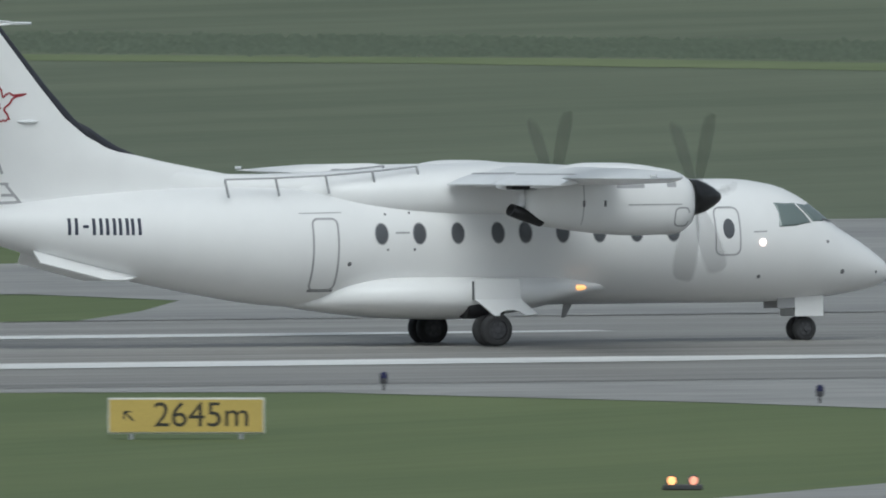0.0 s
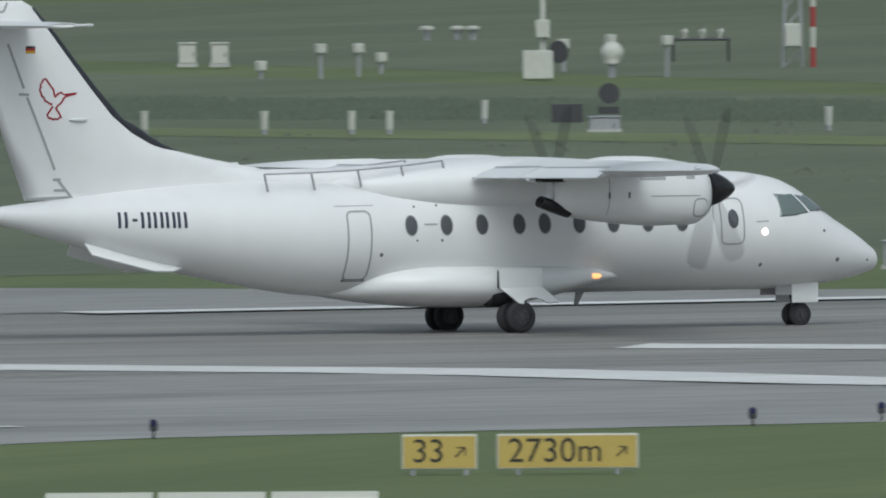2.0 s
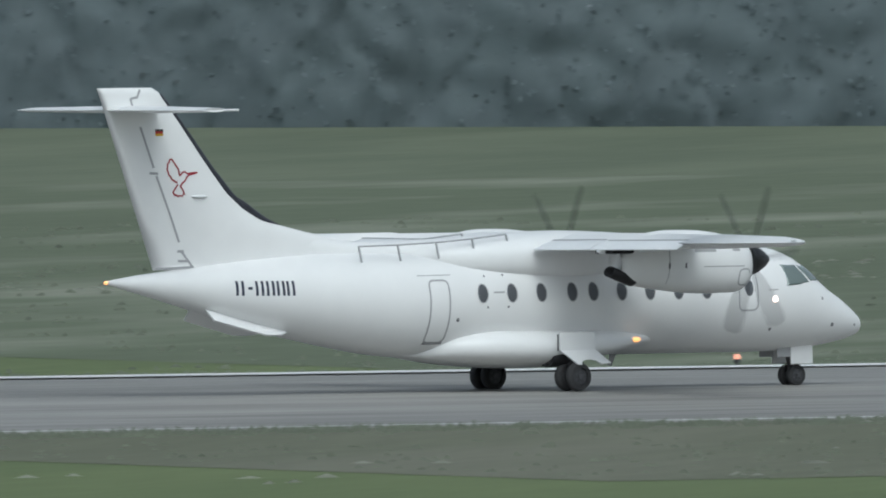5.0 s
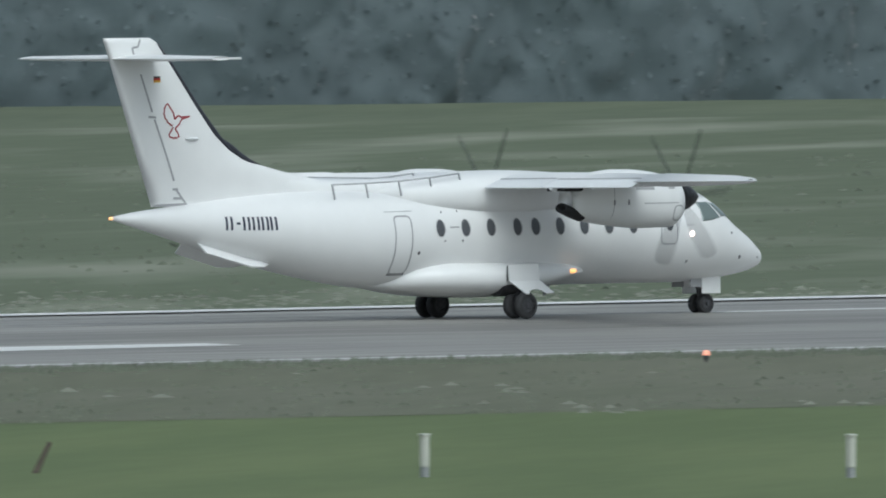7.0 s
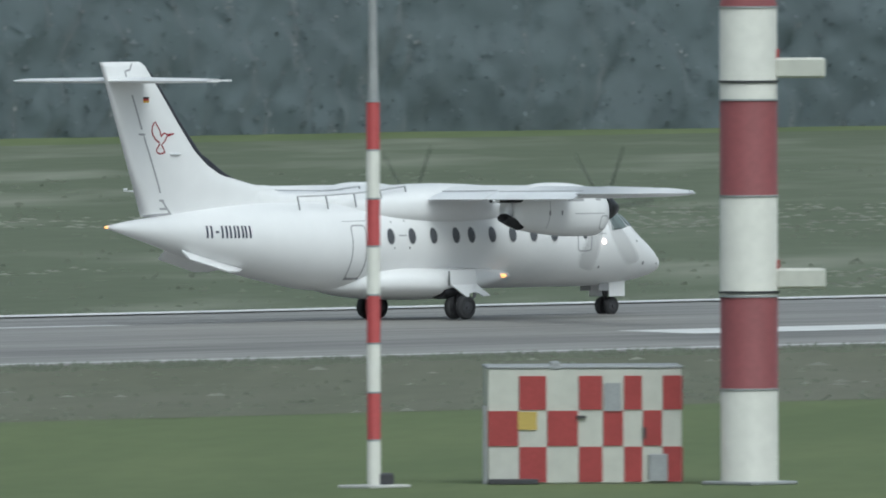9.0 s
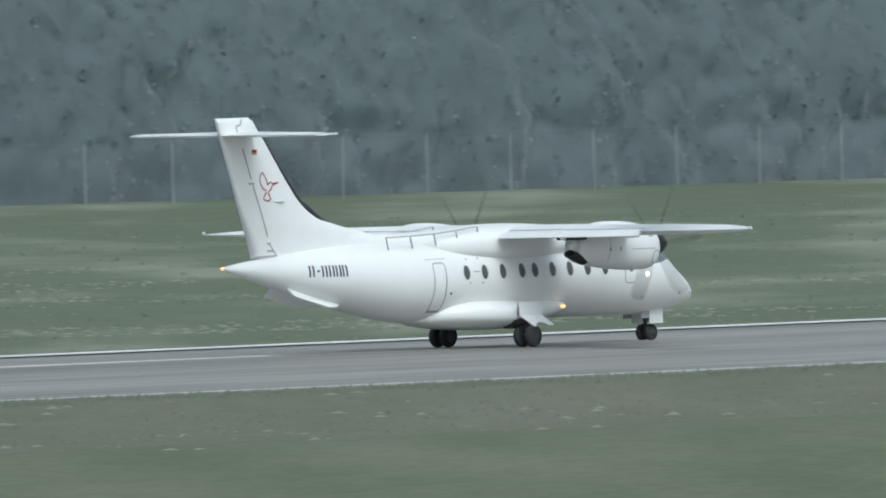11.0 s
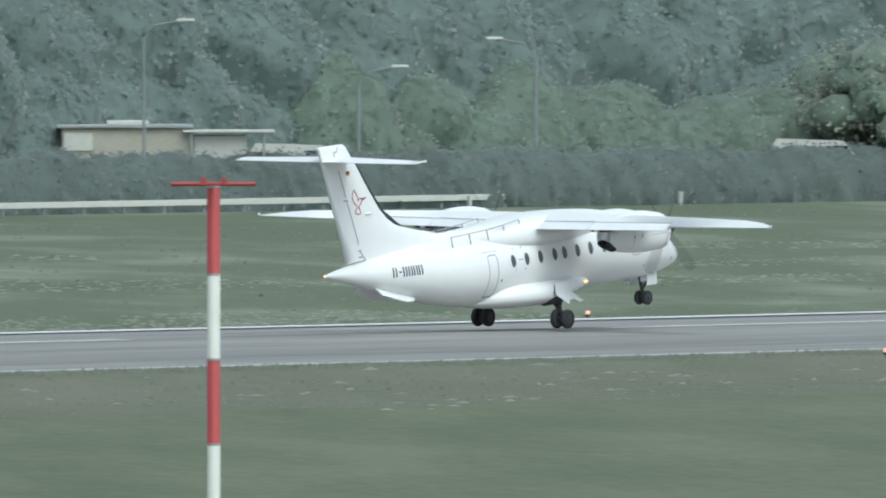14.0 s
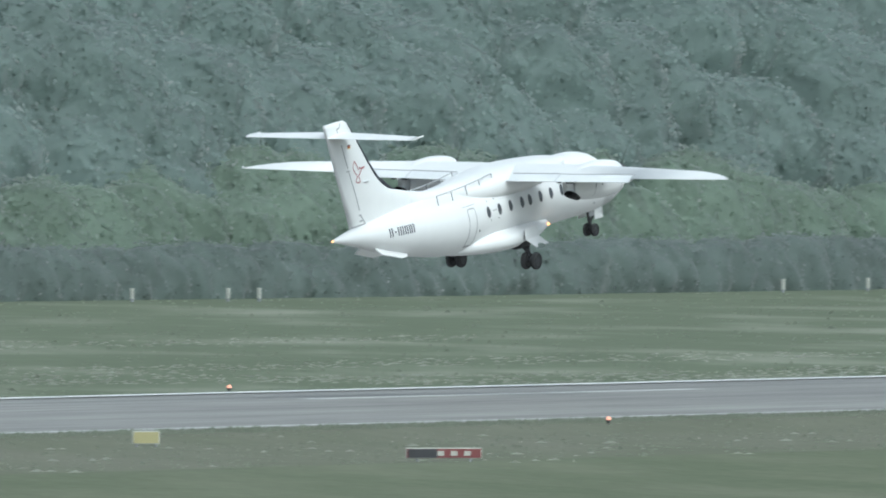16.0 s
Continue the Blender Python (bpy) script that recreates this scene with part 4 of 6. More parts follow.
tufts("edge_grass", M_TALL, "ragged grass along the runway's near edge", along(384, 1200, -24.5, -21.4), 15000, 0.05, 0.16, 0.12)
tufts("far_edge_grass", M_TALL, "ragged grass along the runway's far edge", along(365, 1250, 25.0, 27), 9000, 0.05, 0.14, 0.12)


def flower_spot():
    while True:
        x, y = rng.uniform(520, 1500), 30 + 130 * rng.uniform(0, 1) ** 1.6
        if noise.noise(Vector((x * 0.018, y * 0.05, 3.3))) > 0.20:
            return x, y


tufts("meadow_grass", M_TALL, "tufts of tall grass in the far meadow", along(400, 1500, 27, 205), 9000, 0.04, 0.13, 0.4, 2)
tufts("near_meadow_grass", M_TALL, "tufts of tall grass before the runway", along(412, 1150, -56, -23), 6000, 0.03, 0.10, 0.35, 2)
tufts("meadow_flowers", M_FLOWER, "pale flowering patches in the meadow", flower_spot, 9000, 0.03, 0.08, 0.7, 2)
tufts("near_meadow_flowers", M_FLOWER, "a few pale flowers before the runway", along(400, 1150, -60, -24), 350, 0.04, 0.10, 0.8, 2)


def ditch():
    s = rng.uniform(0, 1)
    x = np.interp(s, [0, 0.3, 0.55, 0.75, 1], [330, 385, 414, 430, 452])
    y = np.interp(s, [0, 0.3, 0.55, 0.75, 1], [362, 300, 243, 222, 196])
    return x + rng.normal(0, 2), y + rng.uniform(0, 42)


tufts("ditch_weeds", M_WEED, "dark green tall weeds along a ditch", ditch, 24000, 0.06, 0.20, 0.3, 2)


# ---- woods ----
def ball(level):
    bm = bmesh.new()
    bmesh.ops.create_icosphere(bm, subdivisions=level, radius=1)
    bm.verts.index_update()
    out = np.array([tuple(q.co) for q in bm.verts]), [tuple(w.index for w in f.verts) for f in bm.faces]
    bm.free()
    return out


BALL = ball(2)


def crown_leaves(rx, rz, zc, clumps, per, size, seed, lump=0.34, hearts=True):
    """A crown: overlapping bosses, each a rough heart wrapped in many small leaf sprays."""
    g = np.random.default_rng(seed)
    leaves, cores, faces, ln, hn = [], [], [], [], []
    lift = np.array([0, -0.25, 0.6])
    for _ in range(clumps):
        d = g.normal(size=3)
        d /= np.linalg.norm(d)
        r = g.uniform(0.25, 1.0) ** 0.6
        c = np.array([d[0] * rx * r, d[1] * rx * r, zc + d[2] * rz * r])
        cr = g.uniform(0.6, 1.25) * rx * lump
        flat = np.array([1, 1, g.uniform(0.7, 0.95)])
        if hearts:
            k = len(cores) * len(BALL[0])
            cores.append(c + BALL[0] * cr * g.uniform(0.6, 0.95, (len(BALL[0]), 1)) * flat)
            faces += [tuple(i + k for i in f) for f in BALL[1]]
            hn.append(BALL[0] * 0.8 + d * 0.2 + lift * 0.5)
        out = g.normal(size=(per, 3))
        out /= np.linalg.norm(out, axis=1)[:, None]
        p = c + out * cr * g.uniform(0.68, 1.3, (per, 1)) * flat
        nrm = out + g.normal(size=(per, 3)) * 0.55 + np.array([0, -0.2, 0.35])
        nrm /= np.linalg.norm(nrm, axis=1)[:, None]
        ln.append(np.repeat(out * 0.35 + d * 0.2 + lift + g.normal(size=(per, 3)) * 0.10, 4, axis=0))
        a = np.cross(nrm, g.normal(size=(per, 3)))
        a /= np.linalg.norm(a, axis=1)[:, None]
        b = np.cross(nrm, a)
        s = size * g.uniform(0.5, 1.4, (per, 1))
        leaves.append(np.stack([p - a * s - b * s * 0.5, p + a * s * 0.2 - b * s * 0.7, p + a * s + b * s * 0.1, p - a * s * 0.1 + b * s * 0.7], 1).reshape(-1, 3))
    v = np.concatenate(leaves)
    n = len(v)
    f = [tuple(range(4 * k, 4 * k + 4)) for k in range(n // 4)]
    if hearts:
        v = np.concatenate([v] + cores)
        f += [tuple(i + n for i in q) for q in faces]
    nn = np.concatenate(ln + hn)
    return v, f, nn / np.linalg.norm(nn, axis=1)[:, None]


def make_tree(height, spread, leaf, seed, clumps=44, per=80, low=0.12, size=0.16, lump=0.28):
    g = random.Random(seed)
    t = tagged(new("tree"), "leafy green deciduous tree at the edge of the woods", "tree", "trees at the edge of the woods")
    rods = [tube([(0, 0, -0.3), (0.1, 0.1, height * 0.3), (0.2, -0.1, height * 0.62), (0.1, 0, height * 0.86)], [height * 0.022, height * 0.017, height * 0.011, height * 0.004], 8)]
    for k in range(9):
        a, z = g.uniform(0, 6.28), height * g.uniform(0.22, 0.7)
        L = spread * g.uniform(0.5, 0.9)
        rods.append(tube([(0.1, 0, z), (math.cos(a) * L * 0.5, math.sin(a) * L * 0.5, z + L * 0.35), (math.cos(a) * L, math.sin(a) * L, z + L * 0.6)], [height * 0.009, height * 0.006, height * 0.002], 5))
    part("trunk", join(*rods), M_BARK, t, "grey-brown trunk and limbs")
    part("crown", crown_leaves(spread, height * (1 - low) / 2, height * (low + (1 - low) / 2), clumps, per, size, seed, lump), leaf, t, smooth=True)
    return t


EDGE = [(545, 432), (620, 390), (645, 377), (720, 330), (800, 290), (863, 273), (945, 270), (1060, 245), (1173, 224), (1267, 224), (1342, 219), (1442, 195), (1560, 178), (1680, 165)]


def edge_at(x, back=0.0):
    return float(np.interp(x, [p[0] for p in EDGE], [p[1] for p in EDGE])) + back


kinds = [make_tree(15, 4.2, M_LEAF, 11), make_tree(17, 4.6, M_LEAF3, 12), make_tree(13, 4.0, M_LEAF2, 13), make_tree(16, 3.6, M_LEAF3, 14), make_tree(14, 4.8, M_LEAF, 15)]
g = random.Random(4)
first = dict.fromkeys(range(5), True)
x = 548.0
while x < 1690:
    # Farther trees mostly take the leaf colours lifted more for haze.
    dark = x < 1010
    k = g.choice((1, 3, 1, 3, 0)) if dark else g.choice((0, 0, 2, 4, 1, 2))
    if 1280 < x < 1304:
        x = 1304
    m = pose(x + g.uniform(-1, 1), edge_at(x, 27 + g.uniform(-2, 4)), -0.5, 0, 0, g.uniform(0, 360)) @ Matrix.Scale(g.uniform(0.8, 1.15), 4)
    if first[k]:
        kinds[k].matrix_basis = m
        first[k] = False
    else:
        copy_thing(kinds[k], m)
    x += g.uniform(6.5, 9.5)

# the leafy rim of the woods, the bushes and the hedge: knobbly banks of foliage with loose sprays on their face
def soft_noise(u, v, seed):
    """Smooth random relief between -1 and 1 over a plane."""
    grid = np.random.default_rng(seed).uniform(-1, 1, (257, 257))
    iu, iv = np.floor(u).astype(int), np.floor(v).astype(int)
    fu, fv = u - iu, v - iv
    fu, fv = fu * fu * (3 - 2 * fu), fv * fv * (3 - 2 * fv)
    a, b = iu % 256, iv % 256
    low = grid[a, b] * (1 - fu) + grid[a + 1, b] * fu
    return low * (1 - fv) + (grid[a, b + 1] * (1 - fu) + grid[a + 1, b + 1] * fu) * fv


def foliage_bank(name, material, label, x0, x1, back, top, depth, boss, seed, sprays, size, ragged=0.1, bulge=0.62, knobs=1.0, step=0.24):
    g = np.random.default_rng(seed)
    arc = 0.5 * math.pi * math.sqrt((top * top + depth * depth) / 2) * 1.08
    nx, nl = int((x1 - x0) / step) + 1, int(arc / step) + 1
    X, L = np.meshgrid(np.linspace(x0, x1, nx), np.linspace(0, arc, nl), indexing="ij")
    # rounded crowns that overlap
    out = np.full_like(X, boss * 0.30 * bulge)
    for _ in range(int((x1 - x0) * arc / boss ** 2 * 0.95)):
        cx, cl, r = g.uniform(x0, x1), g.uniform(0, arc), boss * g.uniform(0.6, 1.35)
        i0, i1 = max(int((cx - r - x0) / step), 0), min(int((cx + r - x0) / step) + 2, nx)
        j0, j1 = max(int((cl - r) / step), 0), min(int((cl + r) / step) + 2, nl)
        d2 = (X[i0:i1, j0:j1] - cx) ** 2 + (L[i0:i1, j0:j1] - cl) ** 2
        out[i0:i1, j0:j1] = np.maximum(out[i0:i1, j0:j1], np.sqrt(np.maximum(r * r - d2, 0)) * bulge)
    for k, (scale, amp) in enumerate(((0.55, 0.22), (1.3, 0.15), (2.1, 0.08))):
        out += amp * soft_noise(X * scale, L * scale, seed + 7 + k) * min(boss, 1.6) * knobs
    ang = L / arc * radians(97)
    tops = top * (1 + ragged * soft_noise(X * 0.16, 0 * X + 0.5, seed + 3) + ragged * 0.5 * soft_noise(X * 0.5, 0 * X + 0.5, seed + 4))
    ends = np.clip(np.minimum(X - x0, x1 - X) / 4, 0.02, 1) ** 0.5
    tops, out = tops * ends, out * ends
    ex, ey = np.array([p[0] for p in EDGE]), np.array([p[1] for p in EDGE])
    foot = np.interp(X, ex, ey) + back
    P = np.stack([X + 0.25 * soft_noise(X * 1.1, L * 1.1, seed + 5), foot + depth * (1 - np.cos(ang)) - out * np.cos(ang * 0.8), -0.6 + tops * np.sin(ang) + out * np.sin(ang * 0.8) * 0.8], -1)
    du, dv = np.gradient(P, axis=0), np.gradient(P, axis=1)
    N = np.cross(du, dv)
    N /= np.linalg.norm(N, axis=2)[..., None] + 1e-9
    face = np.arange(nx * nl).reshape(nx, nl)
    quads = np.stack([face[:-1, :-1], face[1:, :-1], face[1:, 1:], face[:-1, 1:]], -1).reshape(-1, 4)
    P, N = P.reshape(-1, 3), N.reshape(-1, 3)
    # sprays
    n = int((x1 - x0) * arc * sprays)
    at = g.integers(0, len(P), n)
    nrm = N[at] + g.normal(size=(n, 3)) * 0.34 + np.array([-0.4, -0.2, 0])
    nrm /= np.linalg.norm(nrm, axis=1)[:, None]
    p = P[at] + N[at] * g.uniform(-0.02, size * 1.8, (n, 1)) + g.normal(size=(n, 3)) * step * 0.4
    a = np.cross(nrm, g.normal(size=(n, 3)))
    a /= np.linalg.norm(a, axis=1)[:, None]
    b = np.cross(nrm, a)
    q = size * g.uniform(0.5, 1.4, (n, 1))
    sv = np.stack([p - a * q - b * q * 0.5, p + a * q * 0.2 - b * q * 0.7, p + a * q + b * q * 0.1, p - a * q * 0.1 + b * q * 0.7], 1).reshape(-1, 3)
    sn = np.repeat(N[at] + g.normal(size=(n, 3)) * 0.30, 4, axis=0)
    allq = np.concatenate([quads, np.arange(4 * n).reshape(-1, 4) + len(P)])
    norms = np.concatenate([N, sn]) + np.array([0, -0.05, 0.10])
    norms /= np.linalg.norm(norms, axis=1)[:, None]
    return tagged(mesh_ob(name, np.concatenate([P, sv]), allq.tolist(), material, smooth=True, normals=norms), label, "woods", kind="stuff")


foliage_bank("dark_woods_edge", M_LEAF3, "dark edge of dense woods, its leaf colour blued for haze", 545, 1278, 5.0, 13.0, 8.0, 1.9, 41, 9, 0.11, 0.1, 0.30, 0.8)
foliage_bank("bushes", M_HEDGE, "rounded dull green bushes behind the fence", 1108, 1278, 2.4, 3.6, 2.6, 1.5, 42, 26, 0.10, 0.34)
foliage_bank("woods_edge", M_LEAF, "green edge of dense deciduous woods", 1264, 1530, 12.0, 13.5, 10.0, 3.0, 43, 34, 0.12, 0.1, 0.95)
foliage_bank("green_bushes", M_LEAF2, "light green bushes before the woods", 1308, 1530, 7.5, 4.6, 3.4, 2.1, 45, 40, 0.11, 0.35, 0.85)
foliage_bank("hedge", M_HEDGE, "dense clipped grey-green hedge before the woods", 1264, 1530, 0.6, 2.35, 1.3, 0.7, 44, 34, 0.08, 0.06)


def mass(name, material, label, back, spread, height, step, seed, x0=545, x1=1700, clumps=11, per=40, size=0.12):
    gg = np.random.default_rng(seed)
    base = [crown_leaves(spread, height / 2, height / 2, clumps, per, size, seed + 100 + i, 0.42) for i in range(5)]
    out, faces, norms, n = [], [], [], 0
    x = x0
    while x < x1:
        b, bf, bn = base[gg.integers(5)]
        a = gg.uniform(0, 6.28)
        c, s = math.cos(a), math.sin(a)
        turn = np.array([[c, -s, 0], [s, c, 0], [0, 0, 1]]).T
        out.append(b @ turn * gg.uniform(0.78, 1.22) + np.array([x, edge_at(x, back + gg.uniform(-1.2, 1.2)), -0.5]))
        norms.append(bn @ turn)
        faces += [tuple(i + n for i in q) for q in bf]
        n += len(b)
        x += gg.uniform(0.7, 1.3) * step
    return tagged(mesh_ob(name, np.concatenate(out), faces, material, smooth=True, normals=np.concatenate(norms)), label, "woods", kind="stuff")


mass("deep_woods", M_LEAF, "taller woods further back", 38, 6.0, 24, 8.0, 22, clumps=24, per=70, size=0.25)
# a wooded slope closes the distance
v, f = [], []
for i in range(61):
    xx = 300 + i * 40
    for j, (yy, zz) in enumerate(((52, -0.6), (54, 9), (110, 20), (240, 38), (600, 75))):
        v.append((xx, edge_at(min(max(xx, 545), 1680), yy), zz + 3 * noise.noise(Vector((xx * 0.02, j, 0)))))
for i in range(60):
    for j in range(4):
        f.append((i * 5 + j, i * 5 + j + 1, i * 5 + j + 6, i * 5 + j + 5))
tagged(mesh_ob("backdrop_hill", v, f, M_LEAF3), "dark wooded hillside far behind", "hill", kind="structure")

# ---- signs ----
def lettering(text, size, at_x, at_z, parent, y=-0.06):
    cu = bpy.data.curves.new("lettering", "FONT")
    cu.body, cu.size, cu.extrude, cu.align_x, cu.align_y = text, size, 0.004, "CENTER", "CENTER"
    cu.materials.append(M_SIGN_BLACK)
    ob = new("lettering", cu)
    ob.parent = parent
    ob.matrix_basis = pose(at_x, y, at_z, 90, 0, 0)
    return ob


def arrow(cx, cz, r, ang, parent, y=-0.062):
    d = Vector((math.cos(radians(ang)), 0, math.sin(radians(ang))))
    n = Vector((-d.z, 0, d.x))
    c = Vector((cx, y, cz))
    tip = c + d * r
    w = r * 0.22
    v = [c - d * r + n * w * 0.6, c - d * r - n * w * 0.6, tip - n * w * 0.6 - d * w, tip + n * w * 0.6 - d * w]
    v += [tip, tip - d * r * 0.9 + n * w * 0.3 - n * 0, tip - d * r * 1.0 - n * 0.0]
    a, b = (d * -1 + n) * 0.7071, (d * -1 - n) * 0.7071
    v = v[:4] + [tip, tip + a * r * 1.1, tip + a * r * 1.1 - d * w * 1.1, tip - d * w * 1.6, tip + b * r * 1.1 - d * w * 1.1, tip + b * r * 1.1]
    return part("arrow", (v, [(0, 1, 2, 3), (4, 5, 6, 7), (4, 7, 8, 9)]), M_SIGN_BLACK, parent, "black arrow")


def taxi_sign(at, width, height, turn, label, face=M_YSIGN):
    s = thing("airfield_sign", at, label, "sign", turn=turn)
    part("housing", box(0, 0, height / 2 + 0.10, width, 0.10, height, 0.02), M_WHITE_P, s, "weathered pale housing")
    part("face", box(0, -0.053, height / 2 + 0.10, width - 0.07, 0.012, height - 0.07), face, s, "yellow sign face")
    for k in (-0.35, 0.35):
        part("foot", tube([(k * width, 0, 0), (k * width, 0, 0.12)], 0.05, 8), M_GREY, s)
    return s


sg = taxi_sign((226.4, -47.4, gz(226, -47)), 2.86, 0.66, -22, "yellow distance sign reading 2645m on the grass")
lettering("2645m", 0.64, 0.28, 0.43, sg)
arrow(-1.05, 0.43, 0.13, 135, sg)
sg = taxi_sign((278.6, -79.3, gz(278, -79)), 1.36, 0.64, -27, "yellow runway direction sign reading 33")
lettering("33", 0.60, -0.20, 0.42, sg)
arrow(0.38, 0.42, 0.13, 45, sg)
sg = taxi_sign((280.65, -80.35, gz(281, -80)), 2.55, 0.64, -27, "yellow distance sign reading 2730m beside another sign")
lettering("2730m", 0.62, -0.22, 0.42, sg)
arrow(0.98, 0.42, 0.13, 45, sg)
sg = taxi_sign((1029.9, -30.45, gz(1030, -30)), 0.95, 0.46, -58, "small yellow sign beside the runway, its colour paled for haze", M_YPALE)
sg = taxi_sign((1006.3, -55.7, gz(1006, -56)), 2.6, 0.38, -58, "dull red mandatory sign with a dark end on the grass", M_DULL_RED)
part("dark_panel", box(-0.72, -0.062, 0.29, 1.0, 0.012, 0.30), M_DARK, sg)
for k in (-0.1, 0.35, 0.8):
    part("writing_bar", box(k, -0.062, 0.29, 0.22, 0.012, 0.16), M_WHITE_P, sg)
sg = taxi_sign((878.1, -125.1, gz(878, -125)), 0.75, 0.62, -57, "small dark square sign with a white frame", M_DARK)
part("writing_bar", box(0.05, -0.062, 0.42, 0.16, 0.012, 0.25), M_WHITE_P, sg)


# ---- edge lamps ----
def edge_lamp(at, glow, label, group, tall=0.20):
    s = thing("edge_lamp", at, label, "lamp", group)
    part("stem", tube([(0, 0, 0), (0, 0, tall - 0.10)], 0.025, 8), M_DARK, s)
    part("head", tube([(0, 0, tall - 0.12), (0, 0, tall - 0.02)], [0.07, 0.08], 10), M_DARK, s)
    part("lens", tube([(0, 0, tall - 0.02), (0, 0, tall + 0.06), (0, 0, tall + 0.10)], [0.075, 0.07, 0.03], 10), glow, s, "lamp lens")
    return s


first_lamp = edge_lamp((412, 24.6, gz(412, 24.6)), M_LAMP_R, "small glowing pale orange runway edge lamp", "runway edge lamps")
for k in range(0, 14):
    for y in (24.6, -25.5):
        x = 412 + 60 * k
        if not (k == 0 and y > 0):
            copy_thing(first_lamp, pose(x, y, gz(x, y)))
blue = edge_lamp((245.7, -31, gz(245, -31)), M_BLUE, "small dark blue taxiway edge lamp", "taxiway edge lamps", 0.26)
for x, y in ((239.4, -24.6), (247.3, -42), (233.4, -68.4), (261.5, -73), (273.7, -61.4), (285, -55.1), (301.2, -53.6), (297.6, -55.2), (305.6, -63.8)):
    copy_thing(blue, pose(x, y, gz(x, y)))
guard = thing("guard_light", (223.2, -79, gz(223, -79)), "pair of glowing amber guard lights beside the taxiway", "lamp", "guard lights", turn=-22)
part("base", box(0, 0, 0.05, 0.7, 0.2, 0.1, 0.02), M_DARK, guard)
for k, mt in ((-0.19, M_LAMP_O), (0.19, M_LAMP_R)):
    part("lamp_head", tube([(k, -0.08, 0.17), (k, 0.1, 0.17)], 0.10, 12), M_DARK, guard)
    part("lens", tube([(k, -0.10, 0.17), (k, -0.08, 0.17)], 0.075, 12), mt, guard, "amber lens")
copy_thing(guard, pose(248.4, -85.4, gz(248, -85), 0, 0, -25))
for x, y in ((351.5, -24.7), (312.8, -83.1), (366.2, -71.5)):
    edge_lamp((x, y, gz(x, y)), M_LAMP_R, "small glowing amber lamp beside the taxiway", "taxiway amber lamps", 0.2)


# ---- marker posts ----
def marker(at, label="short white marker post with a dark foot", h=0.75, group="white marker posts"):
    s = thing("marker_post", at, label, "post", group)
    part("post", box(0, 0, h * 0.62, 0.16, 0.16, h * 0.76, 0.02), M_WHITE_P, s)
    part("foot", box(0, 0, h * 0.12, 0.13, 0.13, h * 0.26), M_GREY, s)
    part("cap", box(0, 0, h + 0.02, 0.19, 0.19, 0.05, 0.01), M_WHITE_P, s)
    return s


m0 = marker((383.9, 274.1, gz(384, 274)), h=0.62)
for x, y in ((404.4, 256.7), (408.2, 254.9), (388.1, 271.9), (415.5, 205.3), (418, 203), (419.8, 201.3), (420.6, 200.6), (430.2, 213.6), (432.8, 198.1), (435.9, 189.9), (441.3, 187.7), (449.4, 193.1), (485.6, 231.7), (494, 234.9), (472.6, 196.5), (461.5, 190.8), (480.9, 198.1),
             (1212.3, 216.6), (1241.1, 220), (1242, 216.9), (1242.9, 213.8), (1248.5, 222), (1255.1, 221), (1261.3, 220), (1265, 219.4), (1301.2, 216), (1320.7, 217), (1342.6, 215), (1340.1, 214), (1345, 213), (1366.7, 196.9), (1369.6, 191.8), (1423.7, 191.5), (1420.5, 195), (1425, 190.5), (1471.1, 187), (1478, 186), (1155.4, 219), (1133.9, 222.7), (1123.7, 207.6), (1132.7, 205.3)):
    copy_thing(m0, pose(x, y, gz(x, y)))
near = marker((458.8, -99, gz(459, -99)), "slim white post standing in the mown grass", 0.85, "white posts in the near grass")
for x, y in ((464.8, -105.4), (473, -107.9), (480, -112), (486.5, -117.4), (492.8, -123.5), (588.3, -92.2), (591, -89.9), (593.9, -99.2)):
    copy_thing(near, pose(x, y, gz(x, y)))
st = thing("leaning_stake", (455.2, -90.9, gz(455, -91)), "dark weathered stake leaning in the grass", "stake")
part("stake", tube([(0, 0, -0.05), (0.42, 0, 0.62)], [0.07, 0.05], 6), M_BARK, st)


# ---- masts ----
def banded(prefix_at, label, r, bands, base_z=0.0):
    s = thing("mast", prefix_at, label, "mast")
    z = base_z
    for mt, h in bands:
        part("mast_section", tube([(0, 0, z), (0, 0, z + h - 0.02)], r, 20), mt, s, "white section" if mt == M_WHITE_P else "red section", True)
        part("section_ring", tube([(0, 0, z + h - 0.04), (0, 0, z + h)], r * 1.03, 20), M_GREY, s)
        z += h
    return s, z


ms, z = banded((549.1, -111.7, gz(549, -112)), "thick red and white banded obstacle mast with side boxes", 0.64, ((M_WHITE_P, 2.13), (M_OLD_RED, 2.05), (M_WHITE_P, 2.22), (M_OLD_RED, 2.12), (M_WHITE_P, 2.05)))
part("mast_cap", tube([(0, 0, z), (0, 0, z + 0.45), (0, 0, z + 0.62)], [0.64, 0.55, 0.2], 20), M_OLD_RED, ms, "red domed cap", True)
for zz in (4.55, 9.2):
    arm = part("side_box", moved(box(1.15, 0, zz, 1.1, 0.4, 0.45, 0.05), Matrix.Rotation(radians(-46), 4, "Z")), M_WHITE_P, ms, "pale side box on a bracket")
    part("bracket", moved(box(0.62, 0, zz + 0.12, 0.12, 0.3, 0.6, 0.02), Matrix.Rotation(radians(-46), 4, "Z")), M_RED, ms)
    part("clamp", tube([(0, 0, zz - 0.32), (0, 0, zz - 0.27)], 0.67, 20), M_DARK, ms)
part("base_plate", box(0, 0, 0.04, 1.5, 1.5, 0.08, 0.02), M_GREY, ms)
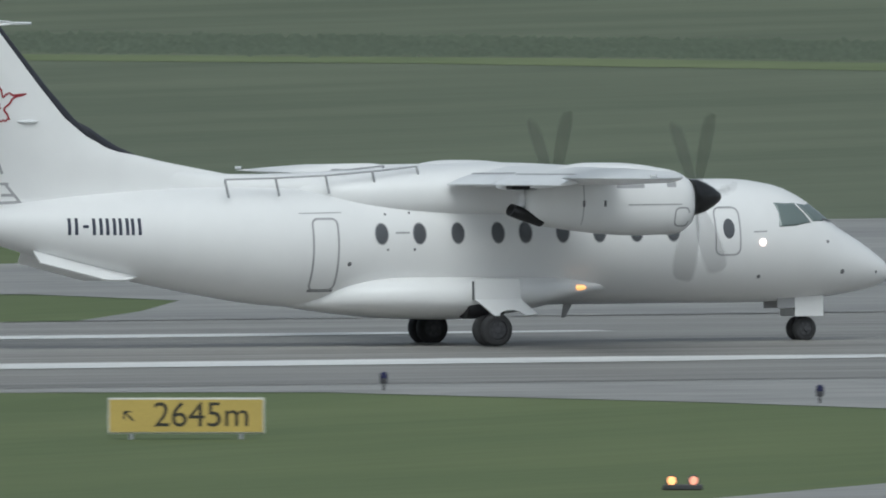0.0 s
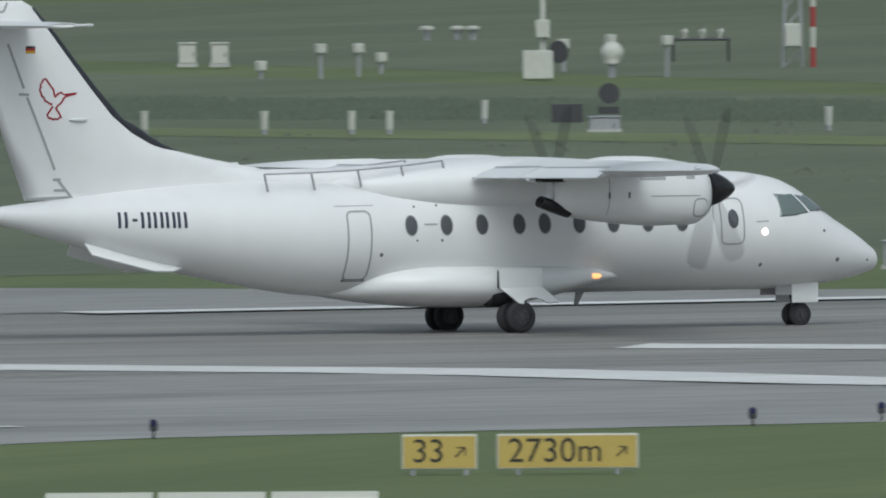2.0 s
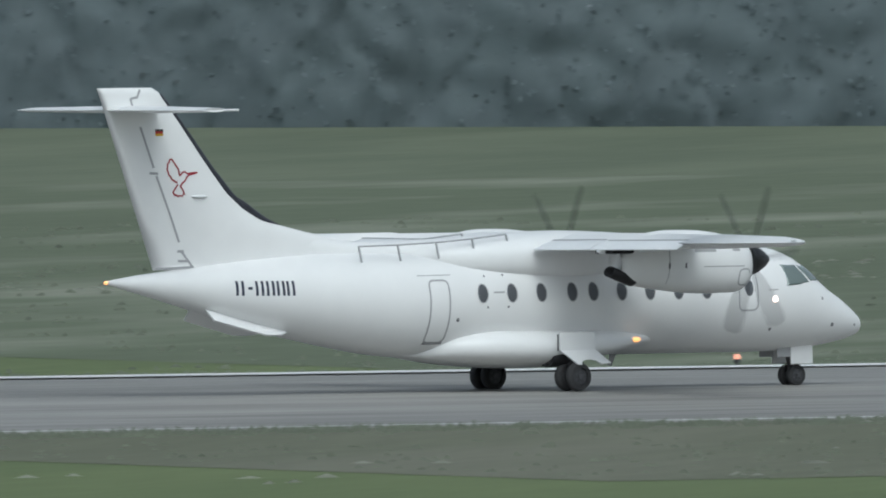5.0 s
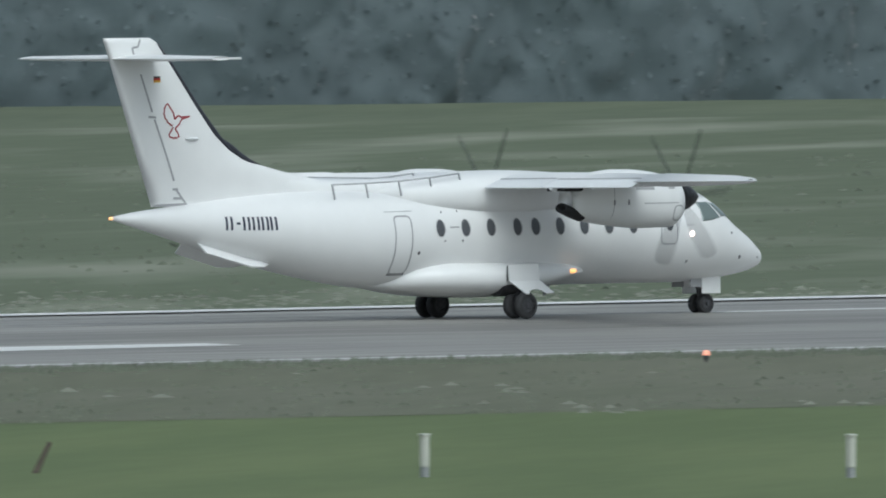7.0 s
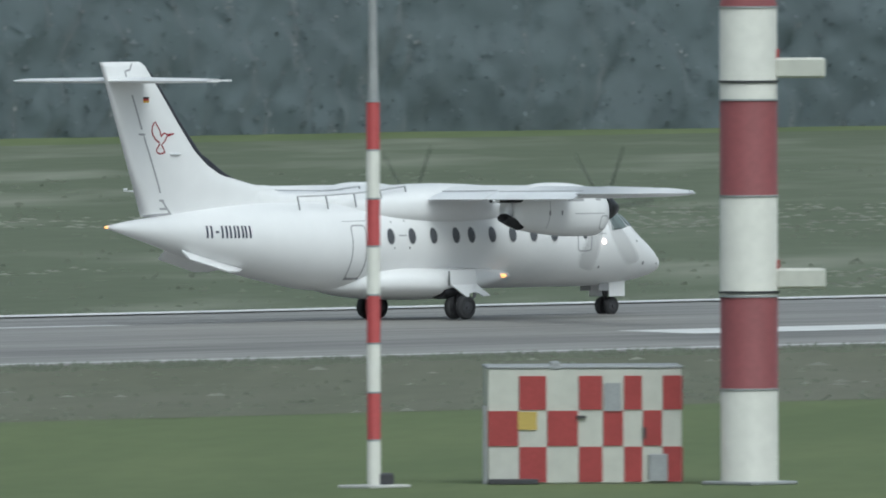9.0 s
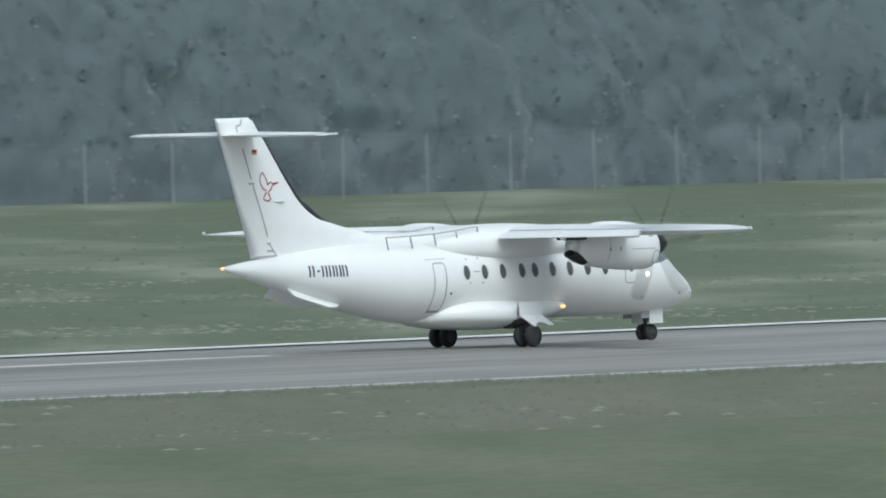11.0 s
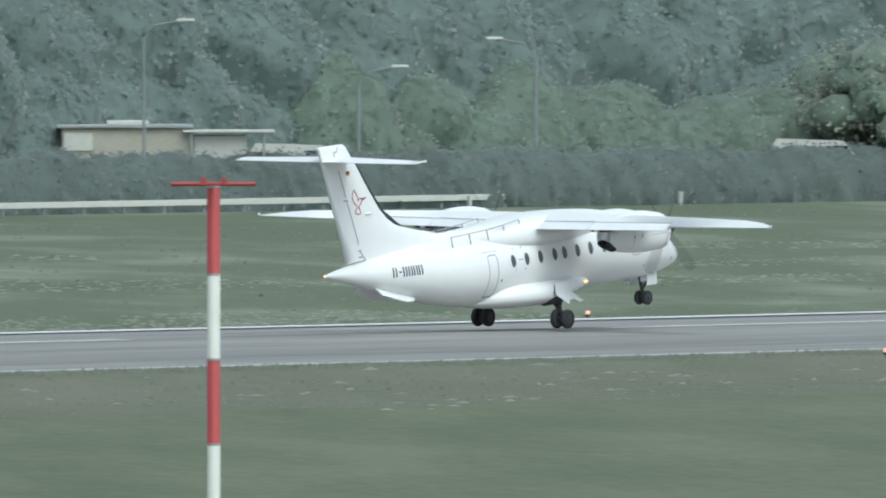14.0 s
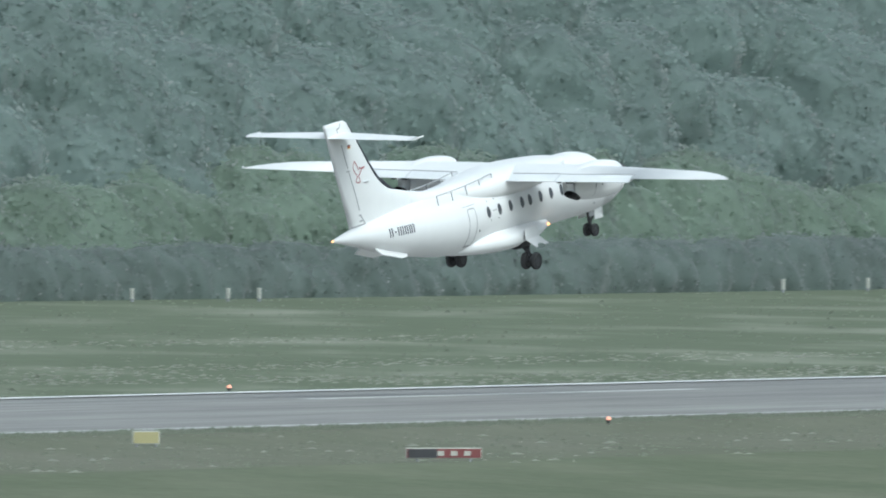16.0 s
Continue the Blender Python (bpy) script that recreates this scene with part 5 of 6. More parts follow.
ms, z = banded((541.8, -107.2, gz(542, -107)), "slim red and white banded pole with a grey top", 0.15, ((M_WHITE_P, 1.07), (M_RED, 1.05), (M_WHITE_P, 1.08), (M_RED, 1.07), (M_WHITE_P, 1.07), (M_RED, 1.05), (M_WHITE_P, 1.07), (M_RED, 1.07)))
part("pole_top", tube([(0, 0, z), (0, 0, z + 0.7), (0, 0, z + 4.2)], [0.13, 0.11, 0.07], 12), M_GREY, ms, "grey tapered pole top")
part("base_hinge", box(0.25, 0, 0.16, 0.5, 0.35, 0.32, 0.05), M_DARK, ms)
part("base_plate", box(0, 0, 0.03, 1.3, 1.0, 0.08, 0.02), M_CONCRETE, ms)
ms, z = banded((447.35, -291.7, gz(447, -292)), "red and white banded mast with a grey lamp on a bracket", 0.225, ((M_RED, 1.4), (M_WHITE_P, 2.1), (M_RED, 2.1), (M_WHITE_P, 2.1), (M_RED, 2.12)))
part("mast_cap", tube([(0, 0, z), (0, 0, z + 0.12), (0, 0, z + 0.22)], [0.12, 0.1, 0.03], 12), M_DARK, ms)
part("lamp_bracket", moved(join(tube([(-0.2, 0, 7.45), (-0.42, 0, 7.45), (-0.42, 0, 8.0), (-0.2, 0, 8.0)], 0.025, 6), tube([(-0.42, 0, 7.7), (-0.6, 0, 7.7)], 0.03, 6)), Matrix.Rotation(radians(-53), 4, "Z")), M_DARK, ms)
part("lamp_head", moved(box(-0.68, 0, 7.75, 0.18, 0.2, 0.14, 0.03), Matrix.Rotation(radians(-53), 4, "Z")), M_GREY, ms, "small grey lamp head")
ms, z = banded((501.9, -293.9, gz(502, -294)), "slim red and white banded pole with a red cross arm", 0.115, ((M_RED, 1.07), (M_WHITE_P, 1.5), (M_RED, 1.5), (M_WHITE_P, 1.5), (M_WHITE_P, 1.5), (M_RED, 1.5), (M_WHITE_P, 1.5), (M_RED, 1.55)))
part("cross_arm", moved(join(tube([(-0.75, 0, z + 0.03), (0.75, 0, z + 0.03)], 0.04, 8), tube([(0, -0.5, z + 0.03), (0, 0.5, z + 0.03)], 0.04, 8), box(-0.18, 0, z + 0.08, 0.1, 0.1, 0.12), box(0.18, 0, z + 0.08, 0.1, 0.1, 0.12)), Matrix.Rotation(radians(-56), 4, "Z")), M_RED, ms, "red cross arm with lamps")
ms, z = banded((558.5, 218.1, gz(558, 218)), "far red and white banded pole in the meadow", 0.16, ((M_WHITE_P, 0.5), (M_RED, 0.62), (M_WHITE_P, 0.62), (M_RED, 0.62), (M_WHITE_P, 0.5)))


# ---- chequered equipment shelter ----
def shelter():
    s = thing("equipment_shelter", (547.3, -108.4, gz(547, -108)), "red and white chequered equipment shelter on the grass", "shelter", turn=-44)
    W, H, dep = 4.3, 2.55, 2.2
    part("body", box(0, dep / 2, H / 2, W, dep, H, 0.03), M_WHITE_P, s, "white body")
    part("roof", box(0, dep / 2, H + 0.03, W + 0.05, dep + 0.05, 0.07, 0.02), M_GREY, s, "grey weathered roof edge")
    cols = [-2.15, -1.46, -0.84, -0.14, 0.40, 0.86, 1.28, 1.72, 2.15]
    rows = [0.03, 0.83, 1.63, 2.40]
    for i in range(8):
        for j in range(3):
            if (i + j) % 2 == 1:
                part("red_panel", box((cols[i] + cols[i + 1]) / 2, -0.012, (rows[j] + rows[j + 1]) / 2, cols[i + 1] - cols[i] - 0.02, 0.03, rows[j + 1] - rows[j] - 0.02), M_RED, s)
    for j in range(3):
        for d in range(3):
            if (j + d) % 2 == 0:
                part("red_panel", box(2.16, 0.4 + d * 0.7, (rows[j] + rows[j + 1]) / 2, 0.03, 0.68, 0.76), M_RED, s)
    part("notice", box(-1.27, -0.035, 1.40, 0.42, 0.02, 0.40), M_YSIGN, s, "yellow notice")
    part("louvre", box(0.62, -0.04, 1.92, 0.36, 0.04, 0.62), M_GREY, s, "grey louvre")
    part("door_handle", box(-0.08, -0.05, 1.48, 0.22, 0.06, 0.06, 0.01), M_DARK, s, "dark handle")
    part("door_handle", box(1.32, -0.05, 1.12, 0.06, 0.06, 0.26, 0.01), M_DARK, s)
    part("vent_box", box(1.62, -0.06, 0.35, 0.42, 0.08, 0.62, 0.02), M_GREY, s, "grey box")
    part("roof_vent", box(-0.65, 0.1, H + 0.06, 0.24, 0.24, 0.22, 0.04), M_GREY, s)
    part("step", box(-1.6, -0.35, 0.06, 1.1, 0.5, 0.12, 0.02), M_DARK, s)
    part("side_pipe", tube([(-2.22, -0.05, 0), (-2.22, -0.05, 1.75)], 0.04, 8), M_GREY, s)


shelter()


# ---- low house beyond the runway ----
def house():
    s = thing("house", (474.0, 263.2, gz(474, 263)), "low house with dark brown brick and white window frames", "house", turn=-27)
    k = 0.0166
    X = lambda u: (u - 370) * k
    Z = lambda v: (162 - v) * k
    W = X(1228)
    part("wall", box(W / 2, 3.6, 1.6, W - 0.04, 7, 3.2), M_BRICK, s, "dark brown brick wall")
    part("roof", box(W / 2, 3.5, 3.3, W + 0.9, 8, 0.24, 0.04), M_DARK, s, "flat dark roof")
    part("plinth", box(W / 2, 0.05, 0.05, W + 0.1, 0.5, 0.14), M_CONCRETE, s)

    def bay(u0, u1, name):
        return part(name, box((X(u0) + X(u1)) / 2, 0.05, 1.55, X(u1) - X(u0), 0.16, 3.06), M_WHITE_P, s, "white panel")
    for u0, u1, panes in ((370, 495, ((390, 434), (447, 488))), (1100, 1228, ((1112, 1152), (1166, 1205)))):
        b = bay(u0, u1, "window_bay")
        for a, c in panes:
            part("window_frame", box((X(a) + X(c)) / 2, -0.045, (Z(108) + 2.55) / 2, X(c) - X(a) + 0.12, 0.05, 2.55 - Z(108) + 0.12), M_WHITE_P, b)
            part("pane", box((X(a) + X(c)) / 2, -0.075, (Z(106) + 2.5) / 2, X(c) - X(a), 0.02, 2.5 - Z(106)), M_PANE, b, "dark glass pane")
        part("sill", box((X(u0) + X(u1)) / 2, -0.10, Z(114), X(u1) - X(u0), 0.14, 0.05), M_WHITE_P, b)
    b = bay(685, 915, "entrance_bay")
    for a, c in ((695, 735), (868, 905)):
        part("pane", box((X(a) + X(c)) / 2, -0.045, (Z(45) + 2.5) / 2, X(c) - X(a), 0.03, 2.5 - Z(45)), M_PANE, b, "dark glass pane")
    d = part("door", box(X(800), -0.05, 1.22, X(832) - X(768), 0.06, 2.4, 0.01), M_WHITE_P, s, "white glazed door")
    for v0, v1 in ((100, 20), (145, 112)):
        part("door_pane", box(X(800), -0.09, (Z(v0) + Z(v1)) / 2, X(822) - X(780), 0.02, Z(v1) - Z(v0)), M_PANE, d, "dark glass pane")
    part("door_handle", box(X(776), -0.11, 1.1, 0.05, 0.06, 0.16), M_DARK, d)
    part("notice_board", box(X(973), -0.02, Z(74), 0.95, 0.08, 0.68, 0.01), M_GREY, s, "pale grey notice board")
    part("post_box", box(X(868), -0.09, Z(65), 0.2, 0.12, 0.3), M_YSIGN, s)
    part("wall_lamp", box(X(514), 0.0, Z(20), 0.18, 0.2, 0.25, 0.03), M_WHITE_P, s)
    # lean-to beside it
    def spot(u, out):
        q = Matrix.Rotation(radians(-27), 4, "Z") @ Vector((X(u), out, 0))
        return (474.0 + q.x, 263.2 + q.y, gz(480, 262))
    c = thing("carport", spot(1232, 0.0), "open dark carport with arched timber posts", "carport", turn=-27)
    for u in (1250, 1348, 1442, 1534, 1625):
        x = X(u) - W
        part("post", box(x, 0.2, 1.4, 0.26, 0.22, 2.8, 0.02), M_DARK, c, "dark post")
        for sgn in (-1, 1):
            part("brace", tube([(x, 0.2, 2.2), (x + sgn * 0.35, 0.2, 2.62), (x + sgn * 0.8, 0.2, 2.8)], 0.07, 6), M_DARK, c)
    part("roof", box(3.4, 2.5, 2.95, 7.8, 5.6, 0.3, 0.04), M_DARK, c, "dark flat roof")
    part("kerb", box(3.4, 0.0, 0.05, 7.6, 0.4, 0.12), M_CONCRETE, c)
    bn = thing("waste_bin", spot(1287, -0.8), "dark plastic waste bin beside the house", "bin", turn=-27)
    part("body", loft([[Vector((sx * w, sy * w, z)) for sx, sy in ((-1, -1), (1, -1), (1, 1), (-1, 1))] for z, w in ((0.12, 0.30), (1.2, 0.38))]), M_DARK, bn)
    part("lid", box(0, 0, 1.27, 0.84, 0.84, 0.14, 0.05), M_DARK, bn)
    for sx in (-0.3, 0.3):
        part("wheel", tube([(sx - 0.05, 0.3, 0.12), (sx + 0.05, 0.3, 0.12)], 0.12, 12), M_DARK, bn)
    pl = thing("planter", spot(700, -0.9), "orange planter with a small green bush", "planter")
    part("pot", tube([(0, 0, 0), (0, 0, 0.3), (0, 0, 0.34)], [0.3, 0.4, 0.42], 14), M_ORANGE, pl)
    part("bush", crown_leaves(0.5, 0.35, 0.75, 14, 14, 0.07, 77, 0.34, False), M_LEAF, pl, "small green bush")


house()


# ---- weather garden ----
def cabinet(at, w, h, d, turn, label, mt=M_WHITE_P):
    s = thing("cabinet", at, label, "cabinet", turn=turn)
    part("body", box(0, 0, h / 2 + 0.06, w, d, h, 0.03), mt, s)
    part("roof", box(0, 0, h + 0.08, w + 0.08, d + 0.08, 0.05, 0.015), mt, s)
    part("door", box(0, -d / 2 - 0.01, h / 2 + 0.06, w * 0.86, 0.02, h * 0.86), mt, s)
    part("handle", box(w * 0.3, -d / 2 - 0.03, h * 0.55, 0.03, 0.04, 0.12), M_DARK, s)
    part("plinth", box(0, 0, 0.03, w + 0.1, d + 0.1, 0.10), M_CONCRETE, s)
    return s


cabinet((465.4, 301.8, -0.2), 0.52, 0.62, 0.5, -27, "small white instrument cabinet on the grass")
cabinet((466.2, 301.2, -0.2), 0.52, 0.62, 0.5, -27, "small white instrument cabinet on the grass")
wm = thing("weather_mast", (464.3, 276.4, -0.3), "white weather mast over a white box", "mast", turn=-27)
part("box", box(0, 0, 0.48, 0.9, 0.7, 0.86, 0.03), M_WHITE_P, wm)
part("pole", tube([(0.15, 0, 0.9), (0.15, 0, 5.5)], [0.09, 0.06], 10), M_WHITE_P, wm)
part("sensor_box", box(0.15, -0.1, 1.55, 0.42, 0.3, 0.55, 0.03), M_WHITE_P, wm)
part("dark_dish", tube([(0.55, 0.0, 0.85), (0.62, -0.12, 0.86)], [0.1, 0.34], 16), M_DARK, wm, "dark dish")
dm = thing("dome_sensor", (468.4, 279.5, -0.3), "white domed sensor on a stand", "sensor")
part("stand", tube([(0, 0, 0), (0, 0, 0.5)], 0.12, 10), M_GREY, dm)
part("dome", loft([[Vector((r * math.cos(a), r * math.sin(a), z)) for a in [2 * math.pi * j / 16 for j in range(16)]] for z, r in ((0.42, 0.22), (0.6, 0.33), (0.85, 0.34), (1.02, 0.22), (1.08, 0.04))]), M_WHITE_P, dm, smooth=True)
for x, y, h in ((460.6, 283.4, 0.9), (458.8, 283.8, 0.4), (463.2, 286, 0.85), (472.2, 290, 0.85), (466, 290, 0.5), (470, 279, 1.1), (479, 300, 0.8)):
    ip = thing("instrument_post", (x, y, gz(x, y)), "small pale instrument post in the grass", "instrument", "weather instruments")
    part("post", tube([(0, 0, 0), (0, 0, h)], 0.07, 8), M_GREY, ip)
    part("head", box(0, 0, h, 0.3, 0.26, 0.30, 0.03), M_WHITE_P, ip)
ir = thing("instrument_rack", (484.2, 304, -0.35), "grey rack with small white sensors", "instrument", turn=-27)
part("rail", tube([(-0.9, 0, 0.7), (0.9, 0, 0.7)], 0.05, 8), M_DARK, ir)
for k in (-0.85, 0.85):
    part("leg", tube([(k, 0, 0), (k, 0, 0.7)], 0.04, 8), M_DARK, ir)
for k in (-0.5, 0.05, 0.6):
    part("sensor", tube([(k, 0, 0.7), (k, 0, 0.95), (k + 0.08, 0, 1.05)], [0.04, 0.12, 0.03], 8), M_WHITE_P, ir)
tw = thing("lattice_mast", (481.4, 292.6, -0.35), "pale lattice mast with a red and white pole", "mast", turn=-27)
for sx in (-0.3, 0.3):
    part("leg", tube([(sx, 0, 0), (sx * 0.6, 0, 3.6)], 0.05, 8), M_GREY, tw)
for k in range(6):
    part("lattice_bar", tube([(-0.3 + k * 0.02, 0, k * 0.6), (0.28 - k * 0.02, 0, k * 0.6 + 0.55)], 0.03, 6), M_GREY, tw)
part("box", box(0, -0.1, 1.0, 0.5, 0.4, 0.7, 0.03), M_WHITE_P, tw)
for k in range(5):
    part("pole_band", tube([(0.62, 0, k * 0.62), (0.62, 0, k * 0.62 + 0.62)], 0.09, 10), (M_RED, M_WHITE_P)[k % 2], tw)
for x, y in ((496.9, 347.3), (497.8, 346.9), (498.2, 346.6)):
    ip = thing("instrument_post", (x, y, gz(x, y)), "small pale instrument with a white cap in the grass", "instrument", "weather instruments")
    part("post", tube([(0, 0, 0), (0, 0, 0.36)], [0.10, 0.14], 10), M_GREY, ip)
    part("cap", tube([(0, 0, 0.36), (0, 0, 0.44), (0, 0, 0.48)], [0.24, 0.24, 0.10], 14), M_WHITE_P, ip, "white cap")
rd = thing("round_sign", (433.0, 211.5, gz(433, 211)), "dark round sign over a small dark plate on a post", "sign", turn=-27)
part("post", tube([(0, 0.03, 0), (0, 0.03, 1.0)], 0.02, 6), M_POLE, rd)
part("disc", tube([(0, -0.02, 0.84), (0, 0.01, 0.84)], 0.29, 20), M_DARK, rd, "dark disc")
part("plate", box(0, 0, 0.37, 0.58, 0.03, 0.2, 0.005), M_DARK, rd, "dark plate")
db = thing("dark_board", (431.9, 211.9, gz(432, 212)), "dark board on two short legs in the grass", "sign", turn=-27)
part("board", box(0, 0, 0.30, 0.86, 0.04, 0.50, 0.01), M_DARK, db)
for k in (-0.3, 0.3):
    part("leg", tube([(k, 0.03, 0), (k, 0.03, 0.3)], 0.02, 6), M_POLE, db)
cabinet((427.2, 200.6, gz(427, 200)), 0.85, 0.34, 0.5, -27, "low pale box in the mown grass", M_GREY)
cabinet((478.9, 188.6, gz(479, 188)), 1.12, 1.02, 0.6, -30, "grey utility cabinet in the meadow", M_GREY)
cabinet((480.1, 187.6, gz(480, 188)), 0.98, 1.22, 0.6, -30, "white utility cabinet in the meadow")
cabinet((358.5, 54.1, gz(358, 54)), 0.42, 0.55, 0.4, -28, "small grey cable cabinet in the grass", M_GREY)
cabinet((424.7, 61.7, gz(425, 62)), 1.25, 0.55, 0.6, -31, "low white equipment box beside the runway")

# ---- near clutter by the taxiway ----
bw = thing("fog_horn", (301.6, -95.6, gz(301, -96)), "red drum, its colour dulled for haze, with a dark open mouth on a grey foot", "drum", turn=-67)
part("drum", loft([[Vector((x, r * math.cos(a), 0.62 + 0.2 * x + r * math.sin(a))) for a in [2 * math.pi * j / 24 for j in range(24)]] for x, r in ((-0.55, 0.48), (-0.1, 0.58), (0.40, 0.70), (0.44, 0.70), (0.40, 0.62), (0.0, 0.5))]), M_ORANGE, bw, "red drum, its colour dulled for haze", True)
part("mouth", loft([[Vector((x, r * math.cos(a), 0.62 + 0.2 * x + r * math.sin(a))) for a in [2 * math.pi * j / 24 for j in range(24)]] for x, r in ((0.30, 0.60), (0.28, 0.1))]), M_DARK, bw, "dark mouth")
part("foot", box(-0.1, 0, 0.06, 1.2, 0.7, 0.14, 0.03), M_GREY, bw)
tr = thing("trolley", (333.0, -41.8, gz(333, -42)), "low black wheeled trolley with a short aerial", "trolley", turn=-30)
part("beam", box(0, 0, 0.20, 1.5, 0.1, 0.06, 0.01), M_DARK, tr)
for k in (-0.68, 0.0, 0.68):
    part("box", box(k, 0, 0.11, 0.28 if k == 0 else 0.18, 0.3, 0.2, 0.03), M_DARK, tr)
part("aerial", tube([(0.08, 0, 0.2), (0.18, 0, 0.62)], 0.04, 6), M_DARK, tr)
part("aerial_head", box(0.18, 0, 0.62, 0.10, 0.1, 0.14, 0.02), M_DARK, tr)
bb = thing("battery_box", (291.7, -98.6, gz(292, -99)), "black box with a yellow lid on the grass", "box", turn=-28)
part("body", box(0, 0, 0.14, 0.82, 0.5, 0.26, 0.03), M_BLACK, bb)
part("lid", box(0, 0, 0.29, 0.84, 0.52, 0.05, 0.01), M_YSIGN, bb, "yellow lid")
for k in range(3):
    br = thing("barrier_block", (264.6 + k * 1.75, -93.6 - k * 0.9, gz(265, -94)), "low red and white plastic barrier block on the grass", "barrier", "barrier blocks", turn=-27)
    part("foot", loft([[Vector((sx * 0.95, sy * w, z)) for sx, sy in ((-1, -1), (1, -1), (1, 1), (-1, 1))] for z, w in ((0, 0.3), (0.12, 0.28))]), M_RED, br, "red foot")
    part("block", loft([[Vector((sx * 0.93, sy * w, z)) for sx, sy in ((-1, -1), (1, -1), (1, 1), (-1, 1))] for z, w in ((0.12, 0.26), (0.2, 0.16), (0.3, 0.14))]), M_WHITE_P, br, "white upper block")


# ---- fence, rail, sheds and vehicles at the edge of the woods ----
fc = thing("fence", (0, 0, 0), "tall grey wire mesh fence before the woods", "fence")
pts = [(1010 + 4.4 * k) for k in range(57)]
post_mesh = None
for x in pts:
    p = (x, edge_at(x, -1.2), -0.55)
    if post_mesh is None:
        ob = part("post", tube([(0, 0, 0), (0, 0, 2.5), (0, -0.25, 2.8)], 0.045, 6), M_POLE, fc, "grey fence post")
        post_mesh = ob.data
    else:
        ob = new("post", post_mesh)
        ob.parent = fc
    ob.matrix_basis = pose(*p)
for a, b in zip(pts, pts[1:]):
    v = [(a, edge_at(a, -1.2), -0.5), (b, edge_at(b, -1.2), -0.5), (b, edge_at(b, -1.2), 1.95), (a, edge_at(a, -1.2), 1.95)]
    part("mesh_panel", (v, [(0, 1, 2, 3)]), M_WIRE, fc)
rl = thing("guard_rail", (0, 0, 0), "long white guard rail before the hedge", "rail")
for k in range(14):
    x = 1271 + 3.3 * k
    part("post", box(x, 221.5, -0.25, 0.12, 0.12, 0.6), M_GREY, rl)
part("rail", box(1292.5, 221.35, -0.02, 44.6, 0.08, 0.28, 0.02), M_WHITE_P, rl, "white rail")
for at_, tn in (((1176.4, 219.4, -0.51), -54), ((1266.3, 219.8, -0.51), -56)):
    rs = thing("warning_board", at_, "red and white warning board on short legs", "sign", "warning boards", turn=tn)
    part("board", box(0, 0, 0.45, 0.5, 0.06, 0.4, 0.01), M_RED, rs)
    part("white_field", box(0, -0.04, 0.45, 0.34, 0.02, 0.26), M_WHITE_P, rs)
    for k in (-0.2, 0.2):
        part("leg", tube([(k, 0, 0), (k, 0, 0.3)], 0.03, 6), M_GREY, rs)
tm = thing("instrument_tower", (1126.5, 227.5, -0.5), "red and white banded pole with a white box before the woods", "mast")
for k in range(6):
    part("pole_section", tube([(0, 0, 0.6 * k), (0, 0, 0.6 * k + 0.59)], 0.13, 10), M_WHITE_P if k % 2 == 0 else M_RED, tm, "white section" if k % 2 == 0 else "red section", True)
part("head", box(0, 0, 3.85, 0.36, 0.36, 0.5, 0.05), M_WHITE_P, tm, "white head")
part("box", box(0.1, -0.2, 0.7, 0.55, 0.4, 0.65, 0.05), M_WHITE_P, tm, "white equipment box")


def shed():
    s = thing("shed", (1289.6, 230.6, -0.5), "long cream shed with a white open annex behind the hedge", "shed", turn=-56)
    part("wall", box(2.9, 2.4, 1.9, 5.8, 4, 3.8), M_CREAM, s, "cream wall")
    part("roof", box(2.9, 2.4, 3.85, 6.2, 4.4, 0.16, 0.03), M_GREY, s)
    part("gate", box(0.75, 0.36, 3.15, 1.3, 0.06, 0.8), M_WHITE_P, s, "white roller gate")
    part("roof_light", box(3.0, 1.6, 4.02, 1.9, 0.8, 0.2, 0.03), M_WHITE_P, s)
    part("annex", box(7.2, 2.0, 2.9, 2.4, 3.0, 1.1, 0.05), M_WHITE_P, s, "white annex")
    part("canopy", box(7.6, 1.8, 3.62, 4.2, 3.6, 0.12, 0.03), M_WHITE_P, s, "thin white canopy")
    for k in (5.9, 9.2):
        part("canopy_post", tube([(k, 0.2, 0), (k, 0.2, 3.6)], 0.07, 8), M_GREY, s)


def van(at, turn, label):
    s = thing("parked_van", at, label, "van", "parked vehicles", turn=turn)
    prof = [(-2.4, 0.5), (2.3, 0.5), (2.4, 1.0), (1.6, 1.25), (0.9, 2.1), (-2.2, 2.2), (-2.4, 1.9)]
    v = [Vector((x, y, z)) for y in (-0.9, 0.9) for x, z in prof]
    n = len(prof)
    part("body", (v, [tuple(range(n)), tuple(range(2 * n - 1, n - 1, -1))] + [(k, (k + 1) % n, n + (k + 1) % n, n + k) for k in range(n)]), M_WHITE_P, s, "white body")
    part("side_window", box(0.6, -0.91, 1.65, 1.0, 0.02, 0.45), M_PANE, s)
    for x in (-1.5, 1.5):
        for y in (-0.85, 0.85):
            part("wheel", tube([(x, y - 0.1, 0.35), (x, y + 0.1, 0.35)], 0.35, 14), M_TYRE, s)


shed()
for at_ in ((1302.7, 226.0, 0.3), (1341, 222.0, 0.2), (1370, 217.5, -0.1), (1376.5, 216.5, -0.1), (1382, 215.5, -0.1)):
    van(at_, -57, "white van parked on the bank behind the hedge")
